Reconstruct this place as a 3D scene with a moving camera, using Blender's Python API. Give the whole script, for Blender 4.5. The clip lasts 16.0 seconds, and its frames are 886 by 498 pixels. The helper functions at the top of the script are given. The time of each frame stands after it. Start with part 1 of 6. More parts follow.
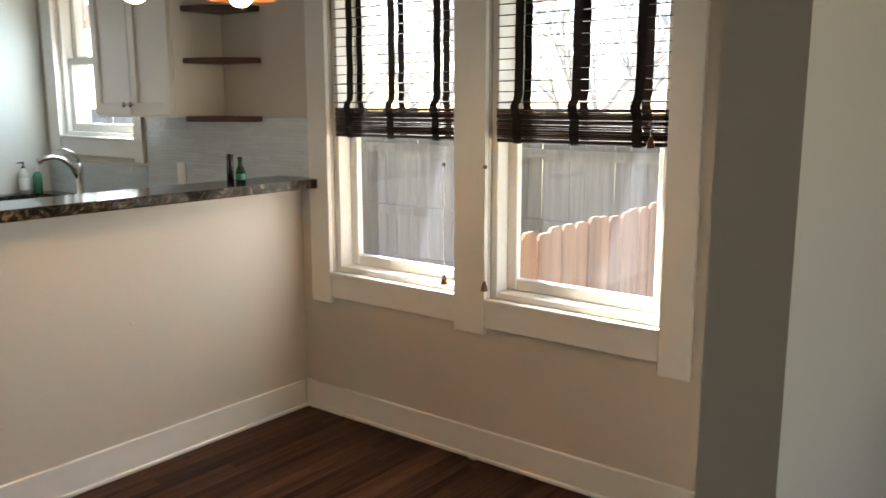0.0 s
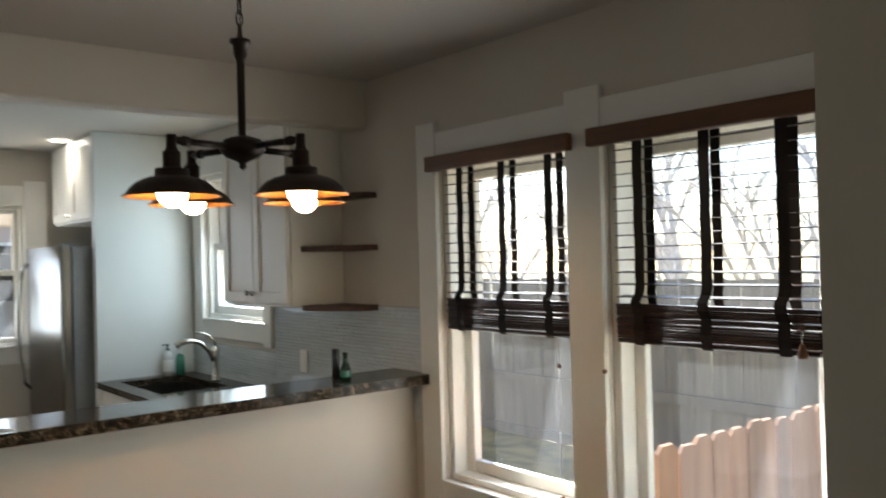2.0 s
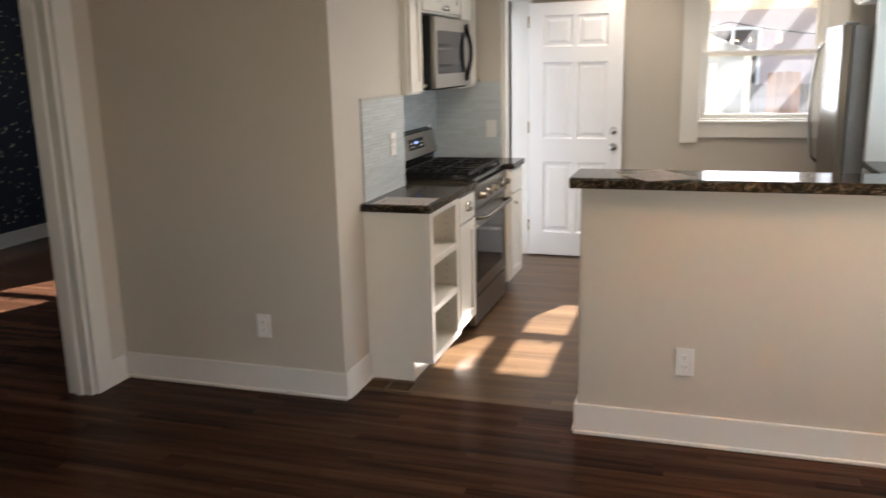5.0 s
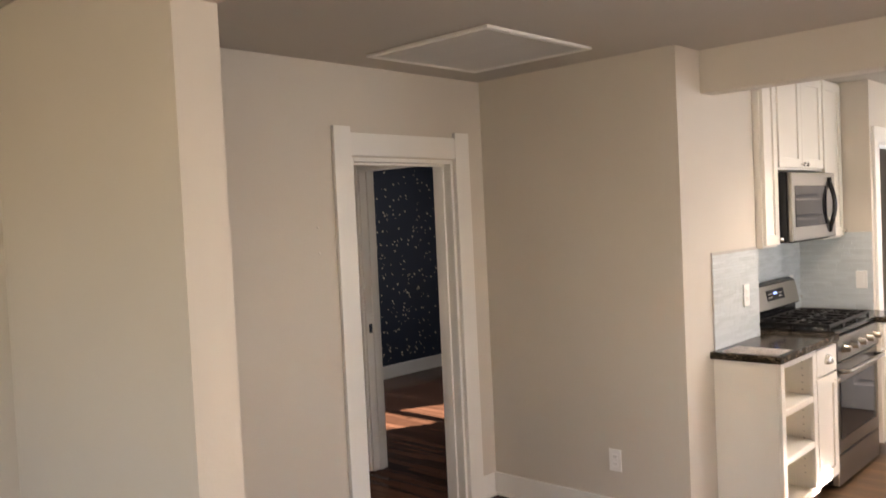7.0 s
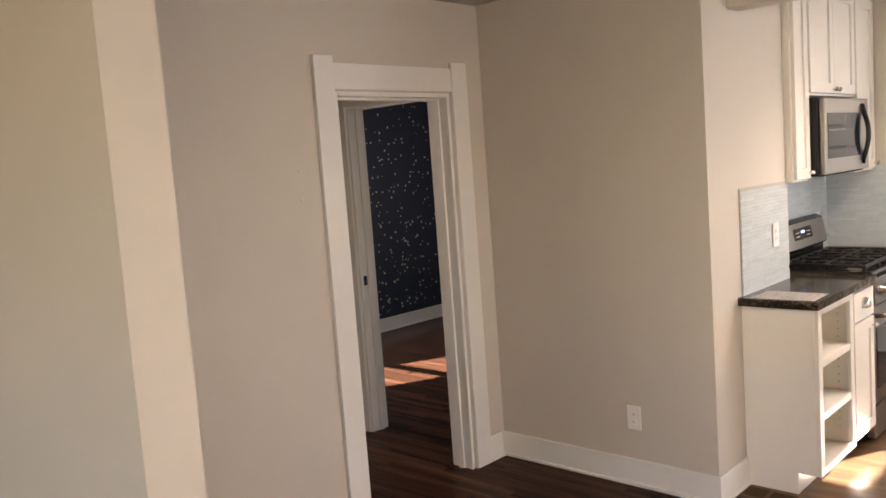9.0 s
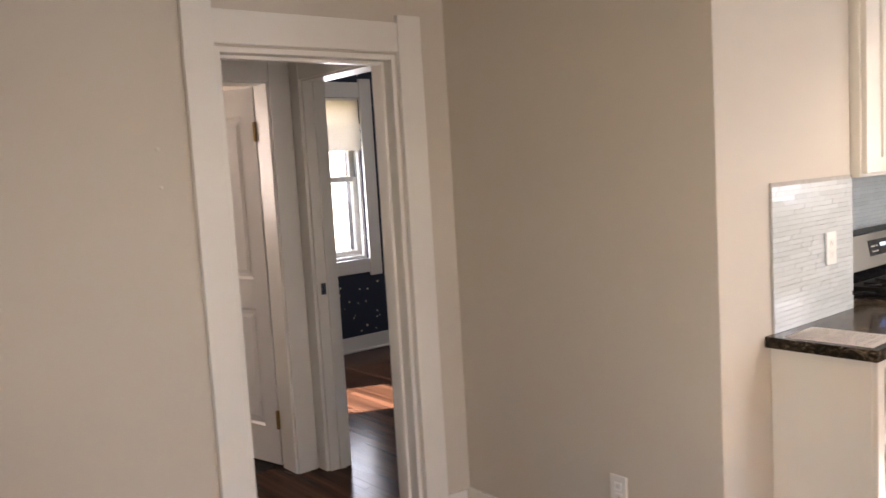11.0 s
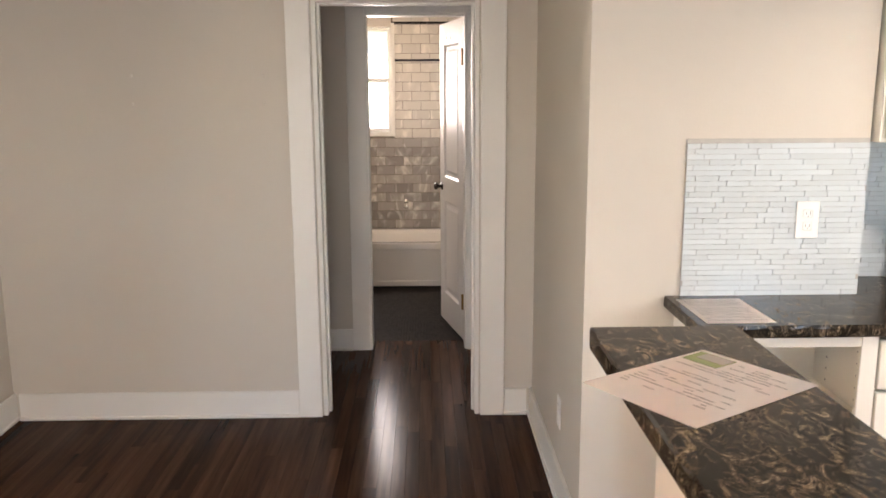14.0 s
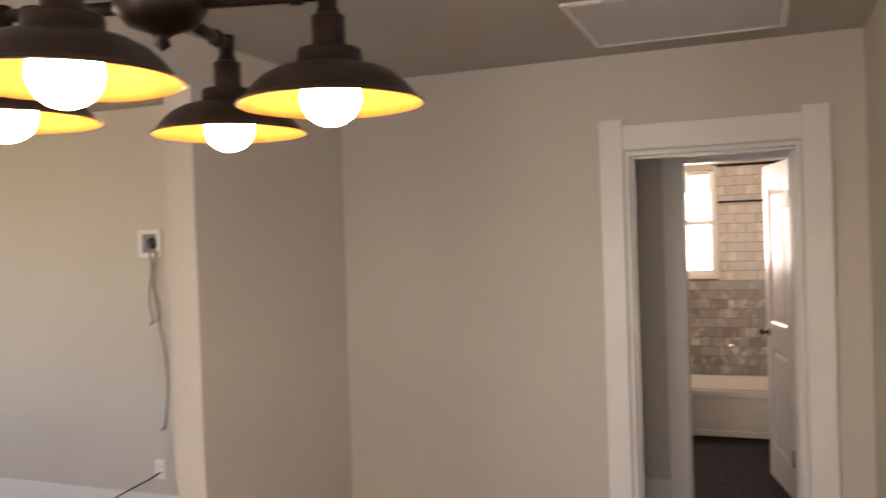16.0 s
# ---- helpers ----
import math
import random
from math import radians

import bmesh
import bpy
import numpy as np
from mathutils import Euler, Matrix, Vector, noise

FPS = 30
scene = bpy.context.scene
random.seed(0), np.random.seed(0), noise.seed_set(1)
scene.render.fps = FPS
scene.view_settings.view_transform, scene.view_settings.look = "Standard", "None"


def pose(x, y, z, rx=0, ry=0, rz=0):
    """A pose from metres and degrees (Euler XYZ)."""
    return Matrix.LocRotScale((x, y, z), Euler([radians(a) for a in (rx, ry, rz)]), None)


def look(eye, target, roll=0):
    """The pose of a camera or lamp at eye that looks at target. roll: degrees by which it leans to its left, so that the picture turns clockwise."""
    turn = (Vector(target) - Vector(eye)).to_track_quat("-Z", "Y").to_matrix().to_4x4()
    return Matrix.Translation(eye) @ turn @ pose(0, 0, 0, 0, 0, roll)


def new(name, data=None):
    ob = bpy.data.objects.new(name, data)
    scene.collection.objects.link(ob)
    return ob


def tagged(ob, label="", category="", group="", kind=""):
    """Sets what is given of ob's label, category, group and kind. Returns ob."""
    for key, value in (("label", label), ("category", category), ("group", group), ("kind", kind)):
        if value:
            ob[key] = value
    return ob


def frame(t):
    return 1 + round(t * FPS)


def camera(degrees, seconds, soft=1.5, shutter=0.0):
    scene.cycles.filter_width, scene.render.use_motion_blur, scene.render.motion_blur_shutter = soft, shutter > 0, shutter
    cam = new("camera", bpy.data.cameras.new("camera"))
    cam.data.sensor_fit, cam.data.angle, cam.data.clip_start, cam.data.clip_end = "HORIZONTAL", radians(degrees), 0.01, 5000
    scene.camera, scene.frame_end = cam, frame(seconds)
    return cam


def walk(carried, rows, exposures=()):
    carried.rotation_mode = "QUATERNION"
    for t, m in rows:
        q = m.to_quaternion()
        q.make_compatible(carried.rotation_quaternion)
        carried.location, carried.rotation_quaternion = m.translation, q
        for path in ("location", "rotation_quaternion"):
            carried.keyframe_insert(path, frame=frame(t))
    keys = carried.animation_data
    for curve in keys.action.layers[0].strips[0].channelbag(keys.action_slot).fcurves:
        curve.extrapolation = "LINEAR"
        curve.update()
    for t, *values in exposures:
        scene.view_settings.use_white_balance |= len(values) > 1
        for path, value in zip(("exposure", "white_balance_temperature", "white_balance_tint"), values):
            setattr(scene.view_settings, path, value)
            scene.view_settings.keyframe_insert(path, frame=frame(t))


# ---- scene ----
cam = camera(56.6, 16.0, 1.5, 0.35)
PATH = [
    (0, (-2.673, -2.952, 1.49), (-1.124, -1.737, 1.136), -0.1),
    (0.5, (-2.538, -2.777, 1.524), (-0.915, -1.642, 1.247), -1.8),
    (1, (-2.474, -2.677, 1.573), (-0.797, -1.591, 1.483), -2.2),
    (1.5, (-2.297, -2.761, 1.589), (-0.769, -1.471, 1.538), -0.6),
    (2, (-2.191, -2.883, 1.63), (-0.922, -1.337, 1.65), -1.5),
    (2.5, (-2.142, -3.011, 1.653), (-1.097, -1.31, 1.77), -3.1),
    (3, (-2.062, -3.09, 1.647), (-1.306, -1.243, 1.507), -3.3),
    (3.5, (-1.884, -3.126, 1.63), (-1.452, -1.193, 1.354), -2.4),
    (4, (-1.734, -3.181, 1.599), (-1.675, -1.211, 1.255), -1.6),
    (4.5, (-1.654, -3.259, 1.584), (-1.951, -1.322, 1.185), -1.6),
    (5, (-1.596, -3.344, 1.592), (-2.191, -1.487, 1.147), -1.3),
    (5.2, (-1.582, -3.38, 1.591), (-2.294, -1.568, 1.137), -1.3),
    (7.3, (-1.28, -3.698, 1.689), (-2.67, -2.26, 1.685), -2.6),
    (7.5, (-1.282, -3.696, 1.697), (-2.675, -2.262, 1.72), -2.5),
    (8, (-1.319, -3.648, 1.688), (-2.711, -2.213, 1.659), -2.7),
    (8.5, (-1.443, -3.52, 1.671), (-2.81, -2.068, 1.513), -3.5),
    (8.7, (-1.495, -3.466, 1.658), (-2.853, -2.01, 1.469), -3.9),
    (10.8, (-1.854, -2.36, 1.519), (-3.373, -1.072, 1.333), -4.0),
    (11, (-1.77, -2.193, 1.539), (-3.312, -0.935, 1.344), -3.4),
    (11.5, (-1.549, -1.813, 1.534), (-3.158, -0.644, 1.32), -1.9),
    (12, (-1.227, -1.454, 1.515), (-2.898, -0.387, 1.251), -1.9),
    (12.5, (-0.886, -1.162, 1.526), (-2.665, -0.354, 1.098), -0.6),
    (13, (-0.757, -0.859, 1.553), (-2.598, -0.186, 1.157), 1.8),
    (13.5, (-0.672, -0.611, 1.555), (-2.619, -0.374, 1.164), 0.8),
    (14, (-0.592, -0.439, 1.577), (-2.555, -0.4, 1.201), -0.3),
    (14.5, (-0.539, -0.369, 1.61), (-2.525, -0.429, 1.379), -1.7),
    (15, (-0.509, -0.335, 1.625), (-2.499, -0.525, 1.595), -2.2),
    (15.5, (-0.509, -0.333, 1.628), (-2.468, -0.736, 1.657), -2.3),
    (16, (-0.49, -0.359, 1.625), (-2.355, -1.082, 1.596), -1.9),
]
EXPOSURES = [(0.0, 2.95, 6300, 9), (1.5, 2.66, 6050, 8), (2.0, 2.49, 6000, 7), (2.5, 2.57, 6000, 7), (3.5, 2.52, 6200, 9), (4.5, 2.92, 6300, 13), (5.0, 3.12, 6450, 15), (7.5, 3.96, 6950, 22), (8.5, 3.91, 6950, 22),
             (11.0, 3.88, 6750, 23), (12.5, 3.82, 6550, 20), (13.5, 3.92, 6450, 19), (14.0, 4.06, 6450, 18), (14.5, 4.01, 6550, 19), (15.0, 3.72, 6600, 21), (15.5, 3.64, 6900, 20), (16.0, 3.69, 6900, 23)]
walk(cam, [(t, look(e, g, r)) for t, e, g, r in PATH], EXPOSURES)

# ---- plan, in metres: x = 0 window wall, y = 0 front of the half-wall ----
CEIL, KCEIL = 2.465, 2.47          # dining and living ceiling; kitchen ceiling
XW, XN, XD = -4.46, -3.20, -2.97  # west wall, nib wall, back-door wall
YN, YS, YK = 0.075, -2.47, 3.56   # nib face, south partition, kitchen end wall
TH = 0.135
GROUND = -0.22

# ---- world and lights ----
SUN_TRAVEL = Vector((-0.48, -1.0, -0.655)).normalized()
world = bpy.data.worlds.new("sky")
scene.world = world
world.use_nodes = True
wn = world.node_tree.nodes
sky = wn.new("ShaderNodeTexSky")
sky.sky_type = "NISHITA"
sky.sun_disc = False
sky.sun_elevation = math.asin(-SUN_TRAVEL.z)
sky.sun_rotation = math.atan2(-SUN_TRAVEL.x, -SUN_TRAVEL.y)
sky.air_density, sky.dust_density = 1.0, 0.6
wn["Background"].inputs[1].default_value = 0.068
world.node_tree.links.new(sky.outputs[0], wn["Background"].inputs[0])


def lamp(name, kind, m, power, colour, **more):
    data = bpy.data.lights.new(name, kind)
    data.energy, data.color = power, colour
    for k, v in more.items():
        if k == "size":
            data.size = v
        elif k == "size_y":
            data.shape, data.size_y = "RECTANGLE", v
        elif k == "radius":
            data.shadow_soft_size = v
        elif k == "angle":
            data.angle = v
        elif k == "spread":
            data.spread = v
    ob = new(name, data)
    ob.matrix_world = m
    return ob


lamp("sun", "SUN", look((0, 0, 30), Vector((0, 0, 30)) + SUN_TRAVEL), 5.0, (1.0, 0.93, 0.82), angle=radians(0.5))
DAY = (0.86, 0.93, 1.0)
WARMDAY = (1.0, 0.9, 0.78)


def sky_lamp(place, into, w, h, power, colour=DAY):
    """The sky's light in a window's opening."""
    p = Vector(place)
    lamp("sky_light", "AREA", look(p, p + Vector(into)), power * 0.44, colour, size=w, size_y=h)


WARMSIDE = (1.0, 0.96, 0.90)
sky_lamp((0.03, -0.56, 1.37), (-1, -0.35, -0.1), 0.5, 1.15, 3.9, WARMSIDE)
sky_lamp((0.03, -1.46, 1.37), (-1, -0.35, -0.1), 0.5, 1.15, 3.9, WARMSIDE)
sky_lamp((0.045, 1.80, 1.72), (-1, 0, -0.4), 0.7, 0.8, 3.2, (0.72, 0.9, 1.0))
sky_lamp((-1.24, 3.605, 1.6), (0, -1, -0.08), 0.7, 0.85, 3.0)
sky_lamp((-3.15, 2.9, 1.0), (1, 0, 0), 0.72, 1.9, 2.0)
# two lamps in unseen living room openings, added to light the south side
sky_lamp((-2.4, -7.2, 1.5), (0, 1, 0), 2.2, 1.5, 3.6, (1.0, 0.90, 0.81))
sky_lamp((0.045, -5.0, 1.5), (-1, 0, 0), 1.5, 1.2, 3.2, WARMDAY)
sky_lamp((-7.925, -0.97, 1.7), (1, 0, 0), 0.38, 0.8, 4.6, (1, 0.88, 0.76))
sky_lamp((-7.765, 1.41, 1.25), (1, 0, 0), 0.7, 0.8, 4.5)
sky_lamp((-5.05, 3.605, 1.6), (0, -1, 0), 0.75, 0.9, 1.5)

for x, y in ((-2.2, 2.905), (-2.2, 1.35), (-0.69, 2.9)):
    lamp("can_light", "AREA", look((x, y, KCEIL - 0.012), (x, y + 0.001, 0)), 1.4 if y < 2 else (0.35 if x > -1 else 0.65), (1.0, 0.88, 0.72), size=0.11, spread=radians(125))

# ---- materials ----


def mat(name, colour, rough=0.5, metal=0.0, noise_scale=0.0, vary=0.0, bump=0.0, bump_scale=60.0, coat=0.0, random_vary=0.0, island=False):
    """A principled material with colour variation at two scales and fine relief."""
    m = bpy.data.materials.new(name)
    m.use_nodes = True
    n, l = m.node_tree.nodes, m.node_tree.links
    b = n["Principled BSDF"]
    b.inputs["Base Color"].default_value = (*colour, 1)
    b.inputs["Roughness"].default_value = rough
    b.inputs["Metallic"].default_value = metal
    b.inputs["Coat Weight"].default_value = coat
    tc = n.new("ShaderNodeTexCoord")
    last = None
    if vary > 0:
        a = n.new("ShaderNodeTexNoise")
        a.inputs["Scale"].default_value = noise_scale
        a.inputs["Detail"].default_value = 6
        l.new(tc.outputs["Object"], a.inputs["Vector"])
        r = n.new("ShaderNodeMapRange")
        r.inputs["From Min"].default_value, r.inputs["From Max"].default_value = 0.3, 0.7
        r.inputs["To Min"].default_value, r.inputs["To Max"].default_value = 1 - vary, 1 + vary
        l.new(a.outputs["Fac"], r.inputs["Value"])
        v = n.new("ShaderNodeVectorMath")
        v.operation = "SCALE"
        v.inputs[0].default_value = colour
        l.new(r.outputs[0], v.inputs["Scale"])
        last = v.outputs[0]
        q = n.new("ShaderNodeMapRange")
        q.inputs["To Min"].default_value, q.inputs["To Max"].default_value = max(rough - 0.08, 0.02), min(rough + 0.08, 1)
        l.new(a.outputs["Fac"], q.inputs["Value"])
        l.new(q.outputs[0], b.inputs["Roughness"])
    if random_vary > 0:
        if island:
            o = n.new("ShaderNodeNewGeometry").outputs["Random Per Island"]
        else:
            o = n.new("ShaderNodeObjectInfo").outputs["Random"]
        r = n.new("ShaderNodeMapRange")
        r.inputs["To Min"].default_value, r.inputs["To Max"].default_value = 1 - random_vary, 1 + random_vary
        l.new(o, r.inputs["Value"])
        v = n.new("ShaderNodeVectorMath")
        v.operation = "SCALE"
        if last:
            l.new(last, v.inputs[0])
        else:
            v.inputs[0].default_value = colour
        l.new(r.outputs[0], v.inputs["Scale"])
        last = v.outputs[0]
    if last:
        l.new(last, b.inputs["Base Color"])
    if bump > 0:
        t = n.new("ShaderNodeTexNoise")
        t.inputs["Scale"].default_value, t.inputs["Detail"].default_value = bump_scale, 4
        l.new(tc.outputs["Object"], t.inputs["Vector"])
        u = n.new("ShaderNodeBump")
        u.inputs["Strength"].default_value, u.inputs["Distance"].default_value = bump, 0.004
        l.new(t.outputs["Fac"], u.inputs["Height"])
        l.new(u.outputs[0], b.inputs["Normal"])
    return m


def wood(name, dark, light, rough, axis=0, scale=9.0, coat=0.0, random_vary=0.25, island=False, bump=0.15, spec=0.5):
    """Wood with grain along one axis of the object, and a tone of its own for each piece."""
    m = bpy.data.materials.new(name)
    m.use_nodes = True
    n, l = m.node_tree.nodes, m.node_tree.links
    b = n["Principled BSDF"]
    b.inputs["Coat Weight"].default_value = coat
    b.inputs["Coat Roughness"].default_value = 0.18
    b.inputs["Specular IOR Level"].default_value = spec
    tc = n.new("ShaderNodeTexCoord")
    if island:
        rnd = n.new("ShaderNodeNewGeometry").outputs["Random Per Island"]
    else:
        rnd = n.new("ShaderNodeObjectInfo").outputs["Random"]
    shift = n.new("ShaderNodeVectorMath")
    shift.operation = "MULTIPLY_ADD"
    shift.inputs[1].default_value = (37.0, 91.0, 53.0)
    l.new(rnd, shift.inputs[0])
    l.new(tc.outputs["Object"], shift.inputs[2])
    mp = n.new("ShaderNodeMapping")
    mp.inputs["Scale"].default_value = tuple(scale * (0.12 if i == axis else 2.2) for i in range(3))
    l.new(shift.outputs[0], mp.inputs["Vector"])
    a = n.new("ShaderNodeTexNoise")
    a.inputs["Scale"].default_value, a.inputs["Detail"].default_value, a.inputs["Roughness"].default_value = 2.0, 9, 0.62
    l.new(mp.outputs[0], a.inputs["Vector"])
    ramp = n.new("ShaderNodeValToRGB")
    ramp.color_ramp.elements[0].position, ramp.color_ramp.elements[1].position = 0.3, 0.72
    ramp.color_ramp.elements[0].color, ramp.color_ramp.elements[1].color = (*dark, 1), (*light, 1)
    l.new(a.outputs["Fac"], ramp.inputs[0])
    r = n.new("ShaderNodeMapRange")
    r.inputs["To Min"].default_value, r.inputs["To Max"].default_value = 1 - random_vary, 1 + random_vary
    l.new(rnd, r.inputs["Value"])
    v = n.new("ShaderNodeVectorMath")
    v.operation = "SCALE"
    l.new(ramp.outputs[0], v.inputs[0])
    l.new(r.outputs[0], v.inputs["Scale"])
    l.new(v.outputs[0], b.inputs["Base Color"])
    q = n.new("ShaderNodeMapRange")
    q.inputs["To Min"].default_value, q.inputs["To Max"].default_value = rough - 0.03, rough + 0.04
    l.new(a.outputs["Fac"], q.inputs["Value"])
    l.new(q.outputs[0], b.inputs["Roughness"])
    u = n.new("ShaderNodeBump")
    u.inputs["Strength"].default_value, u.inputs["Distance"].default_value = bump, 0.002
    l.new(a.outputs["Fac"], u.inputs["Height"])
    l.new(u.outputs[0], b.inputs["Normal"])
    return m


def marbled(name, dark, mid, vein, scale, rough, random_shift=False, sharp=0.06, lowest=0.62):
    """Stone with drifting veins."""
    m = bpy.data.materials.new(name)
    m.use_nodes = True
    n, l = m.node_tree.nodes, m.node_tree.links
    b = n["Principled BSDF"]
    tc = n.new("ShaderNodeTexCoord")
    src = tc.outputs["Object"]
    if random_shift:
        sh = n.new("ShaderNodeVectorMath")
        sh.operation = "MULTIPLY_ADD"
        sh.inputs[1].default_value = (17.0, 41.0, 29.0)
        l.new(n.new("ShaderNodeObjectInfo").outputs["Random"], sh.inputs[0])
        l.new(src, sh.inputs[2])
        src = sh.outputs[0]
    mp = n.new("ShaderNodeMapping")
    mp.inputs["Rotation"].default_value = (0.4, 0.3, 0.7)
    mp.inputs["Scale"].default_value = (scale, scale * 2.6, scale * 1.5)
    l.new(src, mp.inputs["Vector"])
    a = n.new("ShaderNodeTexNoise")
    a.inputs["Scale"].default_value, a.inputs["Detail"].default_value, a.inputs["Distortion"].default_value = 1.0, 10, 1.8
    l.new(mp.outputs[0], a.inputs["Vector"])
    ramp = n.new("ShaderNodeValToRGB")
    e = ramp.color_ramp.elements
    e[0].position, e[1].position = 0.36, 0.66
    e[0].color, e[1].color = (*dark, 1), (*mid, 1)
    x = e.new(0.5)
    x.color = (*dark, 1)
    x = e.new(0.5 + sharp * 0.5)
    x.color = (*vein, 1)
    x = e.new(0.5 + sharp)
    x.color = (*mid, 1)
    l.new(a.outputs["Fac"], ramp.inputs[0])
    if random_shift:
        tone = n.new("ShaderNodeValToRGB")
        te = tone.color_ramp.elements
        te[0].position, te[1].position = 0.0, 1.0
        te[0].color, te[1].color = (lowest, lowest, lowest, 1), (1.0, 0.99, 0.97, 1)
        x = te.new(0.35)
        x.color = (0.5 + lowest * 0.5, 0.5 + lowest * 0.49, 0.5 + lowest * 0.48, 1)
        l.new(n.new("ShaderNodeObjectInfo").outputs["Random"], tone.inputs[0])
        mul = n.new("ShaderNodeVectorMath")
        mul.operation = "MULTIPLY"
        l.new(ramp.outputs[0], mul.inputs[0])
        l.new(tone.outputs[0], mul.inputs[1])
        l.new(mul.outputs[0], b.inputs["Base Color"])
    else:
        l.new(ramp.outputs[0], b.inputs["Base Color"])
    b.inputs["Roughness"].default_value = rough
    return m


def granite(name):
    """Black stone with drifting brown-grey clouds, fine flecks and thin pale veins."""
    m = bpy.data.materials.new(name)
    m.use_nodes = True
    n, l = m.node_tree.nodes, m.node_tree.links
    b = n["Principled BSDF"]
    tc = n.new("ShaderNodeTexCoord")
    mp = n.new("ShaderNodeMapping")
    mp.inputs["Rotation"].default_value = (0.2, 0.3, 0.55)
    mp.inputs["Scale"].default_value = (19.0, 31.0, 25.0)
    l.new(tc.outputs["Object"], mp.inputs["Vector"])
    cloud = n.new("ShaderNodeTexNoise")
    cloud.inputs["Scale"].default_value, cloud.inputs["Detail"].default_value = 1.0, 12
    cloud.inputs["Roughness"].default_value, cloud.inputs["Distortion"].default_value = 0.82, 1.5
    l.new(mp.outputs[0], cloud.inputs["Vector"])
    ramp = n.new("ShaderNodeValToRGB")
    e = ramp.color_ramp.elements
    e[0].position, e[1].position = 0.39, 0.67
    e[0].color, e[1].color = (0.007, 0.006, 0.005, 1), (0.36, 0.29, 0.20, 1)
    x = e.new(0.50)
    x.color = (0.020, 0.016, 0.012, 1)
    x = e.new(0.56)
    x.color = (0.090, 0.068, 0.045, 1)
    l.new(cloud.outputs["Fac"], ramp.inputs[0])
    l.new(ramp.outputs[0], b.inputs["Base Color"])
    b.inputs["Roughness"].default_value = 0.1
    b.inputs["Specular IOR Level"].default_value = 0.11
    return m


def glass_mat(name, colour=(1, 1, 1), rough=0.02, gloss=0.035, film=0.016):
    """Clear pane with a faint dusty film."""
    m = bpy.data.materials.new(name)
    m.use_nodes = True
    n, l = m.node_tree.nodes, m.node_tree.links
    n.remove(n["Principled BSDF"])
    t = n.new("ShaderNodeBsdfTransparent")
    t.inputs[0].default_value = (*colour, 1)
    g = n.new("ShaderNodeBsdfGlossy")
    g.inputs["Roughness"].default_value = rough
    mx = n.new("ShaderNodeMixShader")
    mx.inputs[0].default_value = gloss
    l.new(t.outputs[0], mx.inputs[1])
    l.new(g.outputs[0], mx.inputs[2])
    dust = n.new("ShaderNodeBsdfTranslucent")
    dust.inputs[0].default_value = (0.85, 0.9, 1.0, 1)
    my = n.new("ShaderNodeMixShader")
    my.inputs[0].default_value = film
    l.new(mx.outputs[0], my.inputs[1])
    l.new(dust.outputs[0], my.inputs[2])
    l.new(my.outputs[0], n["Material Output"].inputs[0])
    return m


def glow(name, colour, strength):
    m = bpy.data.materials.new(name)
    m.use_nodes = True
    b = m.node_tree.nodes["Principled BSDF"]
    b.inputs["Base Color"].default_value = (*colour, 1)
    b.inputs["Emission Color"].default_value = (*colour, 1)
    b.inputs["Emission Strength"].default_value = strength
    return m


PAINT = mat("wall_paint", (0.57, 0.525, 0.455), 0.62, 0, 1.3, 0.03, 0.12, 90)
# ceiling colour set below the wall tone to carry its shade
CPAINT = mat("dimmed_ceiling_paint", (0.43, 0.40, 0.355), 0.8, 0, 1.1, 0.03, 0.15, 70)
KPAINT = mat("panel_paint", (0.63, 0.645, 0.62), 0.45, 0, 1.5, 0.02, 0.06, 80)
TRIM = mat("trim_paint", (0.76, 0.745, 0.70), 0.38, 0, 2.5, 0.03, 0.06, 40)
CABINET = mat("cabinet_paint", (0.76, 0.73, 0.66), 0.36, 0, 3, 0.02, 0.03, 60)
DOORWHITE = mat("door_paint", (0.80, 0.79, 0.78), 0.4, 0, 3, 0.02, 0.04, 50)
PLASTIC = mat("white_plastic", (0.8, 0.79, 0.76), 0.35)
FLOORWOOD = wood("dark_oak", (0.022, 0.0105, 0.0067), (0.082, 0.039, 0.023), 0.18, 0, 5, 0.0, 0.34, bump=0.03, spec=0.04)
FLOORWOOD2 = wood("dark_oak_joined", (0.022, 0.0105, 0.0067), (0.082, 0.039, 0.023), 0.18, 0, 5, 0.0, 0.34, True, bump=0.03, spec=0.04)
# same dark oak, its colour lifted and yellowed to brighten the sun patch
KFLOORWOOD = wood("sun_lifted_oak", (0.066, 0.038, 0.020), (0.145, 0.087, 0.046), 0.34, 0, 5, 0.0, 0.30, True, 0.05, 0.25)
SUBFLOOR = mat("floor_joint", (0.016, 0.007, 0.004), 0.7)
SHELFWOOD = wood("shelf_walnut", (0.03, 0.013, 0.007), (0.11, 0.05, 0.026), 0.45, 1, 8)
BLINDWOOD = wood("blind_wood", (0.014, 0.005, 0.0025), (0.050, 0.018, 0.007), 0.42, 1, 8, 0.0, spec=0.35)
VALANCE = wood("valance_wood", (0.09, 0.035, 0.014), (0.17, 0.075, 0.03), 0.4, 1, 8)
TAPE = mat("blind_tape", (0.024, 0.015, 0.009), 0.85, 0, 60, 0.25, 0.4, 400)
GRANITE = granite("black_granite")
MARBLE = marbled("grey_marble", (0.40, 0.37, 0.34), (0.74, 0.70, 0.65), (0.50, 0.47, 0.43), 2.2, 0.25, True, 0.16)
